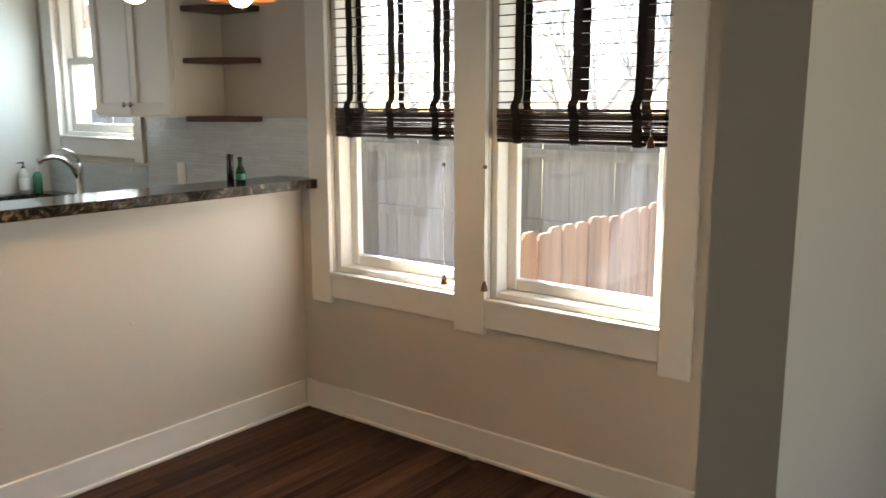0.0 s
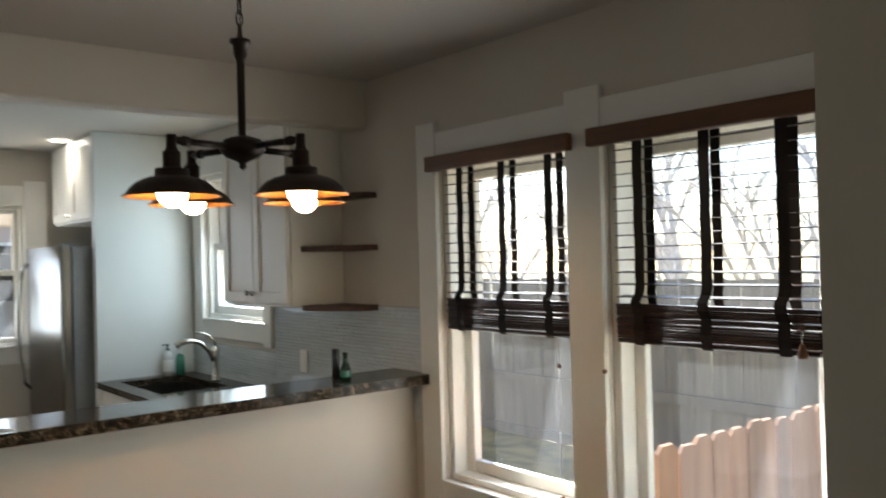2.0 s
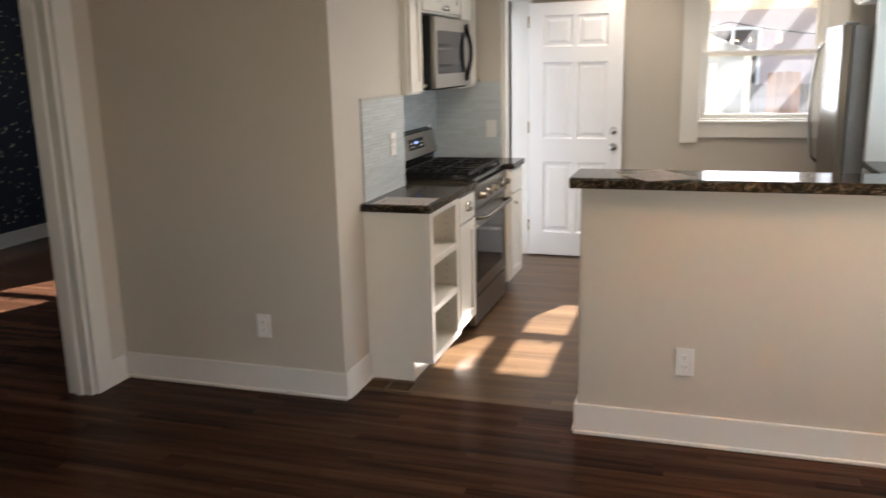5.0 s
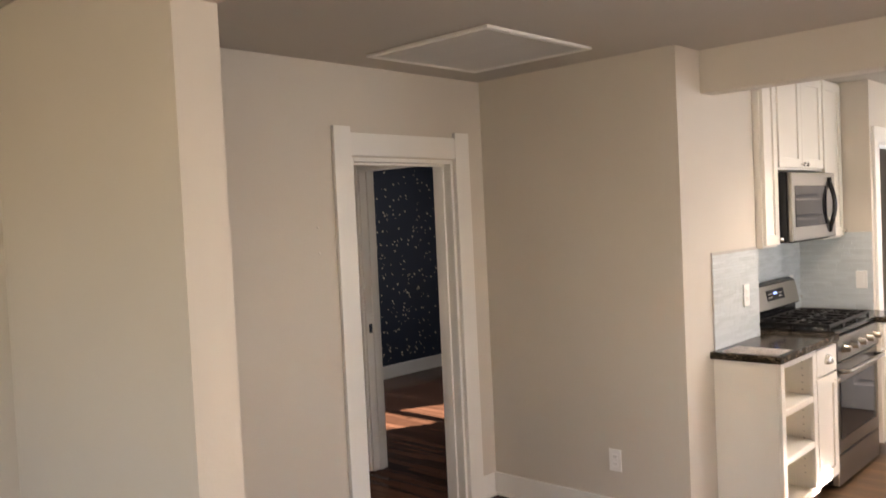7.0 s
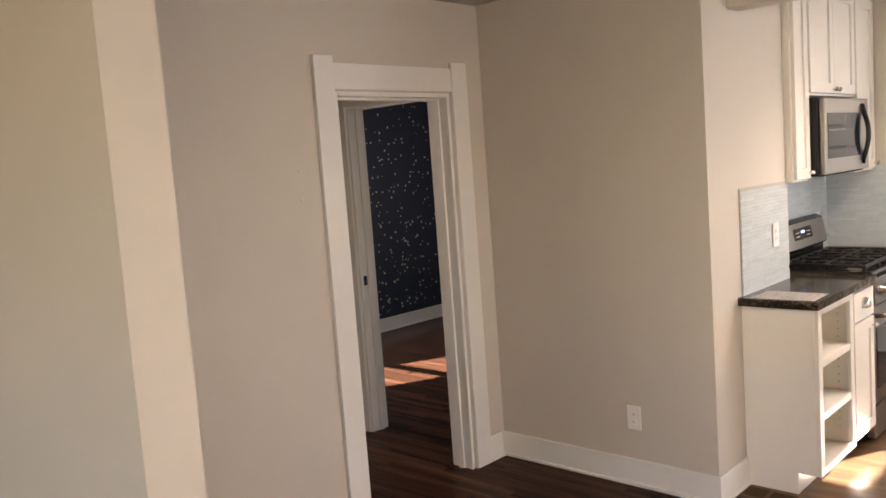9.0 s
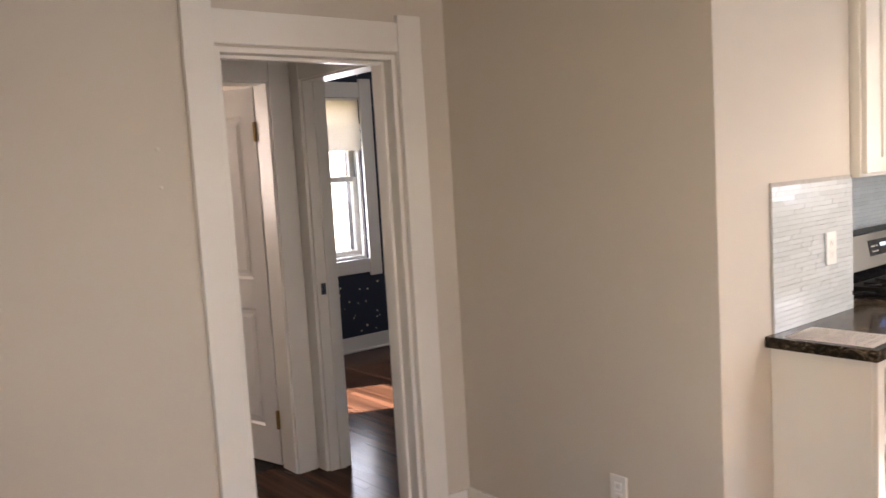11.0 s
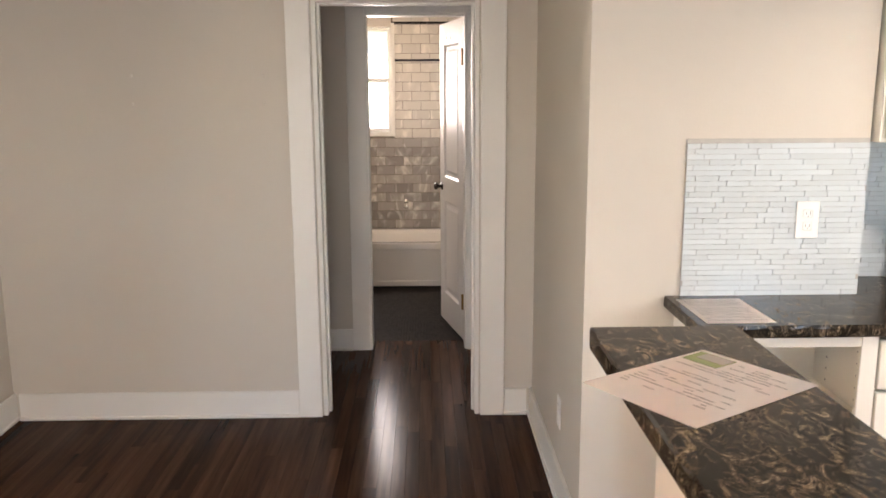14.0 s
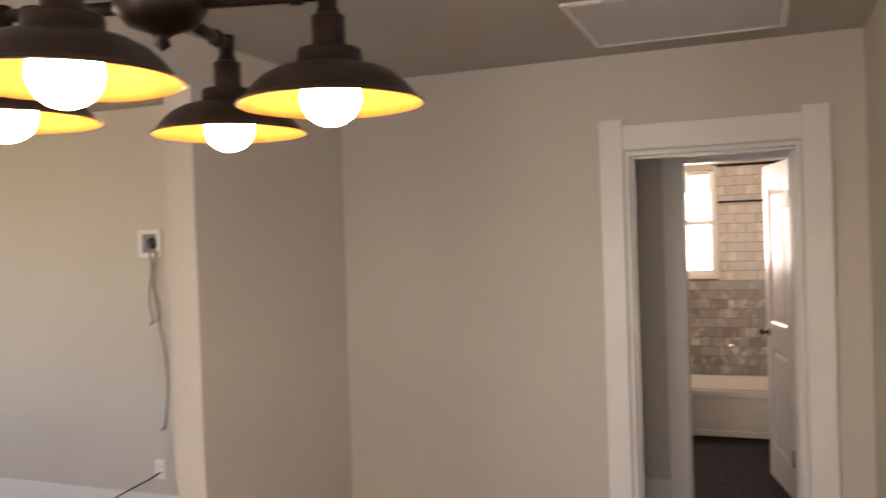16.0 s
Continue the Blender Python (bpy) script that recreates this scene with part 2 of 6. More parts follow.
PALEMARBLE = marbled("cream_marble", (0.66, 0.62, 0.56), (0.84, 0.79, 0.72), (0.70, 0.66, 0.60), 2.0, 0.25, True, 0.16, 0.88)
MOSAIC = mat("glass_mosaic", (0.55, 0.60, 0.615), 0.14, 0, 9, 0.03, 0, 0, 0.0, 0.06)
MOSAIC2 = mat("glass_mosaic_joined", (0.55, 0.60, 0.615), 0.14, 0, 9, 0.03, 0, 0, 0.0, 0.06, True)
GROUT = mat("grout", (0.42, 0.40, 0.37), 0.85, 0, 30, 0.08, 0.2, 200)
STEEL = mat("brushed_steel", (0.21, 0.197, 0.175), 0.28, 1.0)
HANDLESTEEL = mat("polished_handle", (0.42, 0.40, 0.37), 0.22, 1.0)
DARKSTEEL = mat("fridge_side", (0.19, 0.20, 0.21), 0.42, 0.3, 40, 0.06, 0.08, 250)
CHROME = mat("satin_nickel", (0.62, 0.60, 0.56), 0.2, 1.0)
BLACKMETAL = mat("bronze_metal", (0.024, 0.014, 0.009), 0.38, 0.5, 30, 0.2)
COPPER = mat("copper_lining", (0.74, 0.29, 0.07), 0.32, 0.7, 20, 0.1)
BLACKGLASS = mat("black_glass", (0.012, 0.012, 0.014), 0.05)
BLACKGLASS.node_tree.nodes["Principled BSDF"].inputs["Specular IOR Level"].default_value = 0.12
IRON = mat("cast_iron", (0.014, 0.014, 0.014), 0.55, 0, 60, 0.2, 0.3, 250)
BLACKENAMEL = mat("black_enamel", (0.01, 0.01, 0.011), 0.16)
BLACKENAMEL.node_tree.nodes["Principled BSDF"].inputs["Specular IOR Level"].default_value = 0.25
IRON.node_tree.nodes["Principled BSDF"].inputs["Specular IOR Level"].default_value = 0.2
BRASS = mat("antique_brass", (0.32, 0.22, 0.09), 0.35, 1.0)
NAVY = mat("navy_wallpaper", (0.010, 0.020, 0.042), 0.6, 0, 4, 0.1)
STARS = mat("gold_stars", (0.80, 0.72, 0.55), 0.5)
SLATE = mat("bath_floor_tile", (0.035, 0.031, 0.028), 0.6, 0, 12, 0.25, 0.2, 90)
SLATE.node_tree.nodes["Principled BSDF"].inputs["Specular IOR Level"].default_value = 0.15
HEXTILE = mat("dark_hex_tile", (0.020, 0.017, 0.015), 0.75, 0, 12, 0.2, 0, 0, 0.0, 0.35, True)
HEXTILE.node_tree.nodes["Principled BSDF"].inputs["Specular IOR Level"].default_value = 0.1
TUBWHITE = mat("tub_enamel", (0.74, 0.71, 0.66), 0.15)
PAPER = mat("paper", (0.90, 0.85, 0.82), 0.7, 0, 20, 0.02)
INK = mat("ink", (0.30, 0.28, 0.275), 0.8)
GREENINK = mat("photo_print", (0.22, 0.26, 0.11), 0.7)
GLASS = glass_mat("window_glass")
DUSTYGLASS = glass_mat("dusty_patio_glass", film=0.022)
BOTTLE = mat("green_bottle", (0.008, 0.06, 0.022), 0.06)
BOTTLE.node_tree.nodes["Principled BSDF"].inputs["Transmission Weight"].default_value = 0.6
DARKBOTTLE = mat("dark_bottle", (0.006, 0.006, 0.006), 0.12)
SOAP = mat("soap_bottle", (0.6, 0.6, 0.58), 0.2)
SOAPGREEN = mat("green_soap", (0.12, 0.42, 0.28), 0.12)
SOAPGREEN.node_tree.nodes["Principled BSDF"].inputs["Transmission Weight"].default_value = 0.5
BULB = glow("lit_bulb", (1.0, 0.70, 0.38), 12.5)
DOWNLIGHT = glow("lit_downlight", (1.0, 0.86, 0.70), 7)
VENTMETAL = mat("vent_enamel", (0.62, 0.58, 0.52), 0.5, 0, 10, 0.04)
BRONZEVENT = mat("register_bronze", (0.16, 0.10, 0.05), 0.4, 0.6, 20, 0.2)
# near-black for flat sheets that stand for the shade inside ducts
SHADOWBLACK = mat("duct_shade", (0.008, 0.008, 0.008), 0.9)
SHADECLOTH = mat("roman_shade", (0.78, 0.72, 0.62), 0.9, 0, 60, 0.05, 0.3, 300)
sn, sl = SHADECLOTH.node_tree.nodes, SHADECLOTH.node_tree.links
thin = sn.new("ShaderNodeBsdfTranslucent")
thin.inputs[0].default_value = (0.80, 0.74, 0.64, 1)
blend = sn.new("ShaderNodeMixShader")
blend.inputs[0].default_value = 0.5
sl.new(sn["Principled BSDF"].outputs[0], blend.inputs[1])
sl.new(thin.outputs[0], blend.inputs[2])
sl.new(blend.outputs[0], sn["Material Output"].inputs[0])
GRASS = mat("winter_grass", (0.20, 0.17, 0.07), 0.95, 0, 5, 0.5, 1.0, 60)
GREYFENCE = wood("weathered_fence", (0.125, 0.118, 0.106), (0.235, 0.222, 0.20), 0.85, 2, 5, 0, 0.15)
CEDAR = wood("new_cedar", (0.24, 0.125, 0.072), (0.40, 0.235, 0.145), 0.75, 2, 5, 0, 0.22)
# bark colour paled to imitate backlit glare and haze outside
HAZEBARK = mat("haze_paled_bark", (0.58, 0.53, 0.50), 0.9, 0, 8, 0.3, 0.6, 40)
# shed roof colour lightened to stand for strong sun on it
SUNPALEROOF = mat("sun_paled_roof", (0.55, 0.56, 0.58), 0.6, 0, 6, 0.08, 0.2, 60)
SIDING = mat("blue_grey_siding", (0.30, 0.34, 0.37), 0.7, 0, 3, 0.06)
ROOFING = mat("roof_shingle", (0.10, 0.095, 0.09), 0.9, 0, 12, 0.2, 0.4, 80)
PERGOLA = wood("patio_timber", (0.50, 0.43, 0.36), (0.68, 0.60, 0.52), 0.8, 2, 5, 0, 0.1)
WIRE = mat("grey_cable", (0.30, 0.27, 0.24), 0.5)
BLACKWIRE = mat("black_cable", (0.012, 0.012, 0.012), 0.5)
VENTBACK = mat("vent_backing", (0.11, 0.095, 0.08), 0.7, 0, 9, 0.1)
DRYWALLHOLE = mat("junction_box", (0.20, 0.20, 0.21), 0.5)

# ---- building helpers ----


def box(bm, x0, x1, y0, y1, z0, z1, bevel=0.0, seg=1):
    vs = [bm.verts.new((x, y, z)) for x in (x0, x1) for y in (y0, y1) for z in (z0, z1)]
    fs = [bm.faces.new([vs[i] for i in q]) for q in ((0, 1, 3, 2), (4, 6, 7, 5), (0, 4, 5, 1), (2, 3, 7, 6), (0, 2, 6, 4), (1, 5, 7, 3))]
    if bevel > 0:
        es = list({e for f in fs for e in f.edges})
        bmesh.ops.bevel(bm, geom=es, offset=bevel, segments=seg, affect="EDGES", profile=0.6)
    return bm


def tube(bm, a, b, r0, r1=None, seg=16, caps=True):
    a, b = Vector(a), Vector(b)
    r1 = r0 if r1 is None else r1
    q = (b - a).to_track_quat("Z", "Y")
    rings = []
    for p, r in ((a, r0), (b, r1)):
        rings.append([bm.verts.new(p + q @ Vector((r * math.cos(2 * math.pi * i / seg), r * math.sin(2 * math.pi * i / seg), 0))) for i in range(seg)])
    for i in range(seg):
        bm.faces.new((rings[0][i], rings[0][(i + 1) % seg], rings[1][(i + 1) % seg], rings[1][i])).smooth = True
    if caps:
        bm.faces.new(rings[0][::-1])
        bm.faces.new(rings[1])
    return bm


def path_tube(bm, pts, r, seg=10):
    """A round bar bent through points."""
    pts = [Vector(p) for p in pts]
    rings = []
    up = Vector((0.31, 0.17, 0.93))
    for i, p in enumerate(pts):
        d = (pts[min(i + 1, len(pts) - 1)] - pts[max(i - 1, 0)]).normalized()
        s = d.cross(up).normalized()
        u = s.cross(d)
        rr = r[i] if isinstance(r, (list, tuple)) else r
        rings.append([bm.verts.new(p + rr * (math.cos(2 * math.pi * k / seg) * s + math.sin(2 * math.pi * k / seg) * u)) for k in range(seg)])
    for a, b in zip(rings, rings[1:]):
        for k in range(seg):
            bm.faces.new((a[k], a[(k + 1) % seg], b[(k + 1) % seg], b[k])).smooth = True
    bm.faces.new(rings[0][::-1])
    bm.faces.new(rings[-1])
    return bm


def lathe(bm, profile, seg=28, origin=(0, 0, 0), closed=False):
    """Turns (radius, height) pairs round the z axis at origin."""
    o = Vector(origin)
    rings = [[bm.verts.new(o + Vector((max(r, 0.0004) * math.cos(2 * math.pi * i / seg), max(r, 0.0004) * math.sin(2 * math.pi * i / seg), z))) for i in range(seg)] for r, z in profile]
    pairs = list(zip(rings, rings[1:])) + ([(rings[-1], rings[0])] if closed else [])
    for a, b in pairs:
        for i in range(seg):
            bm.faces.new((a[i], a[(i + 1) % seg], b[(i + 1) % seg], b[i])).smooth = True
    return bm


def made(bm, name, material):
    bmesh.ops.recalc_face_normals(bm, faces=bm.faces)
    me = bpy.data.meshes.new(name)
    bm.to_mesh(me)
    bm.free()
    me.materials.append(material)
    return me


def part(name, bm, material, parent, label=""):
    ob = new(name, made(bm, name, material))
    ob.parent = parent
    return tagged(ob, label) if label else ob


def thing(name, place, label, category, group=""):
    ob = new(name)
    ob.empty_display_size = 0.1
    ob.matrix_basis = Matrix.Translation(place) if not isinstance(place, Matrix) else place
    return tagged(ob, label, category, group)


def single(name, bm, material, label, category, group="", kind=""):
    return tagged(new(name, made(bm, name, material)), label, category, group, kind)


def struct(name, bm, material, label="", parent=None):
    ob = new(name, made(bm, name, material))
    if parent:
        ob.parent = parent
        return tagged(ob, label) if label else ob
    return tagged(ob, label, "", "", "structure")


def wall(bm, axis, a0, a1, u0, u1, z0, z1, holes=()):
    """A wall across axis from a0 to a1, along the other axis from u0 to u1, with openings (u0, u1, z0, z1) cut through."""
    us = sorted({u0, u1, *(min(max(h[i], u0), u1) for h in holes for i in (0, 1))})
    zs = sorted({z0, z1, *(min(max(h[i], z0), z1) for h in holes for i in (2, 3))})

    def solid(i, j):
        if not (0 <= i < len(us) - 1 and 0 <= j < len(zs) - 1):
            return False
        u, z = (us[i] + us[i + 1]) / 2, (zs[j] + zs[j + 1]) / 2
        return not any(h[0] < u < h[1] and h[2] < z < h[3] for h in holes)

    def vert(a, u, z):
        return bm.verts.new((a, u, z) if axis == "x" else (u, a, z))

    for i in range(len(us) - 1):
        for j in range(len(zs) - 1):
            if not solid(i, j):
                continue
            ua, ub, za, zb = us[i], us[i + 1], zs[j], zs[j + 1]
            for a in (a0, a1):
                bm.faces.new([vert(a, *p) for p in ((ua, za), (ub, za), (ub, zb), (ua, zb))])
            for ni, nj, p, q in ((i - 1, j, (ua, za), (ua, zb)), (i + 1, j, (ub, za), (ub, zb)), (i, j - 1, (ua, za), (ub, za)), (i, j + 1, (ua, zb), (ub, zb))):
                if not solid(ni, nj):
                    bm.faces.new([vert(a0, *p), vert(a0, *q), vert(a1, *q), vert(a1, *p)])
    bmesh.ops.remove_doubles(bm, verts=bm.verts, dist=0.0005)
    return bm


def B():
    return bmesh.new()


# ---- the large structure ----
W1 = (-0.93, -0.20, 0.70, 2.03)
W2 = (-1.83, -1.085, 0.70, 2.03)
WS = (1.385, 2.22, 1.28, 2.19)
# unseen living room opening, added to let light in
LE = (-5.8, -4.2, 0.8, 2.1)
struct("wall_east", wall(B(), "x", 0, 0.2, -7.35, 3.75, GROUND, 2.8, [W1, W2, WS, LE]), PAINT, "greige painted plaster window wall")
WK = (-1.655, -0.775, 1.085, 2.075)
WB = (-5.5, -4.65, 1.10, 2.10)
struct("wall_north", wall(B(), "y", YK, YK + 0.19, -8.2, 0.0, GROUND, 2.8, [WK, WB]), PAINT, "greige painted kitchen end wall")
struct("wall_west", wall(B(), "x", XW - TH, XW, -7.35, YN + 0.13, 0, 2.8, [(-0.955, -0.19, 0, 2.0)]), PAINT, "greige painted wall with the hall doorway")
struct("wall_partition", wall(B(), "y", YS - TH, YS, XW, 0.0, 0, 2.8, [(-3.205, -1.345, 0, 2.265)]), PAINT, "greige partition with a wide cased-free opening")
# wide opening behind the camera, added to let light in
struct("wall_south", wall(B(), "y", -7.35, -7.15, -8.2, 0.0, GROUND, 2.8, [(-3.5, -1.3, 0.75, 2.2)]), PAINT, "greige living room wall with an unseen wide opening added for light")
b = B()
box(b, XW, XN, YN, YN + 0.13, 0, 2.8)
struct("wall_nib", b, PAINT, "greige wall turning the corner into the kitchen")
b = B()
box(b, XN - 0.24, XN, YN + 0.13, 0.975, 0, 2.8)
struct("wall_kitchen_west", b, PAINT, "greige wall beside the range")
b = B()
box(b, -3.62, -3.46, 0.975, 2.36, 0, 2.8)
struct("wall_range", b, PAINT, "greige wall behind the range")
b = B()
box(b, -3.62, XD, 2.36, 2.46, 0, 2.8)
struct("wall_return", b, PAINT, "short greige return wall beside the back door")
struct("wall_back_door", wall(B(), "x", XD - 0.13, XD, 2.46, YK, 0, 2.8, [(2.50, 3.30, 0, 2.06)]), PAINT, "greige wall with the back doorway")
b = B()
box(b, XN, 0.0, 0.33, 0.46, 2.245, 2.8, 0.006)
struct("beam", b, PAINT, "painted plaster header over the half-wall")
b = B()
box(b, -2.07, 0.0, 0.0, 0.115, 0, 1.092, 0.004)
struct("wall_half", b, PAINT, "greige painted half-wall under the breakfast bar")
b = B()
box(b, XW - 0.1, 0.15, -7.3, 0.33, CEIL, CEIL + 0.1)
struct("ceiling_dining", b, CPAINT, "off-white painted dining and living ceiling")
b = B()
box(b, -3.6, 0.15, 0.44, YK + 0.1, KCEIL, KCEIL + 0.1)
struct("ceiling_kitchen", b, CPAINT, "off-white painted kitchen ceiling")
# hall, bathroom and bedroom
struct("wall_hall_bath", wall(B(), "x", -5.65, -5.52, -2.6, 0.06, 0, 2.8, [(-0.80, -0.19, 0, 2.03)]), PAINT, "grey hall wall with the bathroom doorway")
struct("wall_hall_bedroom", wall(B(), "y", -0.06, 0.06, -8.2, XW - TH, 0, 2.8, [(-5.43, -4.68, 0, 2.03)]), PAINT, "grey hall wall with the bedroom doorway")
b = B()
box(b, -8.0, XW - TH, -1.32, -1.2, 0, 2.8)
struct("wall_hall_south", b, PAINT, "grey painted hall end wall")
struct("wall_bath_west", wall(B(), "x", -8.2, -7.95, -1.32, -0.06, GROUND, 2.8, [(-1.20, -0.735, 1.22, 2.13)]), PAINT, "bathroom outer wall")
struct("wall_bedroom_west", wall(B(), "x", -8.0, -7.72, 0.06, YK, GROUND, 2.8, [(1.0, 1.82, 0.80, 2.18)]), NAVY, "navy papered bedroom wall with gold stars")
b = B()
box(b, -4.59 - 0.02, -4.59 + 0.1, 0.21, YK, 0, 2.8)
struct("wall_bedroom_east", b, NAVY, "navy papered bedroom wall")
b = B()
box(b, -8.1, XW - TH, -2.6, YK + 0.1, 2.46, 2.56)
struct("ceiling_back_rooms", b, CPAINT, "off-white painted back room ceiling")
b = B()
box(b, -8.2, 0.2, -7.35, YK + 0.19, 2.82, 3.0)
box(b, -8.6, 0.6, -7.75, YK + 0.6, 3.0, 3.06)
struct("roof", b, ROOFING, "dark shingled roof deck over the house")
b = B()
box(b, -8.2, 0.2, -7.35, YK + 0.19, GROUND, -0.03)
struct("floor", b, SUBFLOOR, "dark oak strip floor")
FLOOR = bpy.data.objects["floor"]
b = B()
box(b, -7.95, -5.69, -1.2, -0.06, -0.03, -0.006)
struct("floor_bath", b, SLATE, "dark brown tiled bathroom floor")
b = B()
box(b, -60, 60, -60, 60, GROUND - 1, GROUND)
struct("ground", b, GRASS, "dry winter lawn in patchy sun")
b = B()
box(b, -4.8, -3.02, 2.2, 3.9, GROUND, -0.05)
struct("back_step", b, mat("step_concrete", (0.35, 0.34, 0.32), 0.9, 0, 8, 0.15, 0.4, 60), "concrete back step outside the kitchen door")

# ---- trim and built-in openings ----


def frame_of(axis, place):
    """Local x along the wall, y outwards, z up."""
    turn = {"east": -90, "north": 0, "west": 90}[axis]
    return Matrix.Translation(place) @ pose(0, 0, 0, 0, 0, turn)


def double_hung(name, m, w, h, label, depth=0.05, frame_w=0.045, meet=0.5, s=0.045, glass=None):
    """A double-hung window in an opening w by h: frame, two sashes, panes and a stool."""
    root = tagged(new(name), label, "", "", "structure")
    root.matrix_basis = m
    b = B()
    for x0, x1, z0, z1 in ((0, frame_w * 0.7, 0, h), (w - frame_w * 0.7, w, 0, h), (frame_w * 0.7, w - frame_w * 0.7, 0, frame_w * 0.6), (frame_w * 0.7, w - frame_w * 0.7, h - frame_w * 0.7, h)):
        box(b, x0, x1, 0.02, 0.17, z0, z1, 0.003)
    part("window_frame", b, TRIM, root)
    hm = h * meet
    a0, a1 = frame_w * 0.7, w - frame_w * 0.7
    for nm, z0, z1, d in (("lower_sash", frame_w * 0.6, hm + 0.02, depth), ("upper_sash", hm - 0.02, h - frame_w * 0.7, depth + 0.04)):
        b = B()
        box(b, a0, a0 + s, d, d + 0.035, z0, z1, 0.004)
        box(b, a1 - s, a1, d, d + 0.035, z0, z1, 0.004)
        box(b, a0 + s, a1 - s, d, d + 0.035, z0, z0 + s * 1.1, 0.004)
        box(b, a0 + s, a1 - s, d, d + 0.035, z1 - s * 0.9, z1, 0.004)
        sash = part(nm, b, TRIM, root)
        b = B()
        box(b, a0 + s - 0.006, a1 - s + 0.006, d + 0.014, d + 0.02, z0 + s - 0.006, z1 - s * 0.9 + 0.006)
        p = part("pane", b, glass or GLASS, sash, "clear glass pane")
        p.visible_shadow = False
    b = B()
    box(b, w / 2 - 0.02, w / 2 + 0.02, depth - 0.022, depth - 0.002, hm + 0.02, hm + 0.035, 0.004)
    part("sash_lock", b, CHROME, root)
    return root


def boards(name, m, rows, label, material=None):
    """Casing boards (x0, x1, z0, z1, proud) on a wall's face."""
    root = tagged(new(name), label, "", "", "structure")
    root.matrix_basis = m
    for x0, x1, z0, z1, d in rows:
        b = B()
        box(b, x0, x1, -d, -0.0005, z0, z1, 0.004, 2)
        part("casing_board", b, material or TRIM, root)
    return root


EAST = frame_of("east", (0, 0, 0))  # local x = -world y
double_hung("window_1", frame_of("east", (0, -0.20, 0.70)), 0.73, 1.33, "white double-hung dining window behind a raised blind", 0.092)
double_hung("window_2", frame_of("east", (0, -1.085, 0.70)), 0.745, 1.33, "white double-hung dining window behind a raised blind", 0.092)
boards("trim_dining_windows", EAST, [
    (0.075, 0.2, 0.55, 2.2, 0.024), (0.93, 1.085, 0.55, 2.2, 0.024), (1.83, 1.945, 0.535, 2.2, 0.024),
    (0.2, 0.93, 2.03, 2.155, 0.019), (1.085, 1.83, 2.03, 2.155, 0.019),
    (0.2, 0.93, 0.58, 0.685, 0.019), (1.085, 1.83, 0.58, 0.685, 0.019),
    (0.2, 0.93, 0.685, 0.702, 0.03), (1.085, 1.83, 0.685, 0.702, 0.03)], "wide white craftsman casing with tall side boards")
double_hung("window_3", frame_of("east", (0, 2.22, 1.28)), 0.835, 0.91, "white double-hung window over the sink")
boards("trim_sink_window", frame_of("east", (0, 2.22, 0)), [
    (-0.125, 0, 1.145, 2.33, 0.024), (0.835, 0.925, 1.145, 2.33, 0.024), (0, 0.835, 2.19, 2.31, 0.019), (0, 0.835, 1.165, 1.265, 0.019), (0, 0.835, 1.265, 1.282, 0.03)], "white casing round the sink window")
double_hung("window_4", frame_of("north", (-1.655, YK, 1.085)), 0.88, 0.99, "white double-hung kitchen window onto the patio", 0.05, 0.03, 0.52, 0.032, DUSTYGLASS)
boards("trim_kitchen_window", frame_of("north", (-1.655, YK, 0)), [
    (-0.14, 0, 0.912, 2.25, 0.024), (0.88, 1.028, 0.912, 2.25, 0.024), (0, 0.88, 2.075, 2.215, 0.019), (0, 0.88, 0.955, 1.07, 0.019), (0, 0.88, 1.07, 1.088, 0.03)], "wide white casing round the kitchen window")
double_hung("window_5", frame_of("west", (-7.72, 1.0, 0.80)), 0.82, 1.38, "white double-hung bedroom window with a folded shade")
boards("trim_bedroom_window", frame_of("west", (-7.72, 1.0, 0)), [
    (-0.12, 0, 0.65, 2.34, 0.024), (0.82, 0.94, 0.65, 2.34, 0.024), (0, 0.82, 2.18, 2.31, 0.019), (0, 0.82, 0.68, 0.80, 0.019)], "white casing round the bedroom window")
double_hung("window_6", frame_of("west", (-7.95, -1.20, 1.22)), 0.465, 0.91, "white bathroom window over the tub", 0.05, 0.022, 0.5, 0.024)
double_hung("window_7", frame_of("north", (-5.5, YK, 1.10)), 0.85, 1.0, "white bedroom window")

def split(name, bm, material, label):
    """A structure whose loose boards become parts."""
    root = tagged(new(name), label, "", "", "structure")
    left = set(bm.verts)
    while left:
        seed = left.pop()
        group, todo = {seed}, [seed]
        while todo:
            for e in todo.pop().link_edges:
                for v in e.verts:
                    if v not in group:
                        group.add(v)
                        todo.append(v)
        left -= group
        q = B()
        old = {v: q.verts.new(v.co) for v in sorted(group, key=lambda v: v.index)}
        for f in {f for v in group for f in v.link_faces}:
            q.faces.new([old[v] for v in f.verts])
        part("jamb_board", q, material, root)
    bm.free()
    return root


# hall doorway
WESTF = frame_of("west", (XW, 0, 0))  # local x = world y
boards("trim_hall_door", WESTF, [
    (-1.072, -0.962, 0, 2.155, 0.024), (-0.183, -0.067, 0, 2.155, 0.024), (-0.962, -0.183, 2.008, 2.125, 0.019)], "white craftsman casing round the hall doorway")
b = B()
for y0, y1, z0, z1 in ((-0.955, -0.935, 0, 2.0), (-0.21, -0.19, 0, 2.0), (-0.935, -0.21, 1.98, 2.0)):
    box(b, XW - TH - 0.004, XW + 0.004, y0, y1, z0, z1, 0.002)
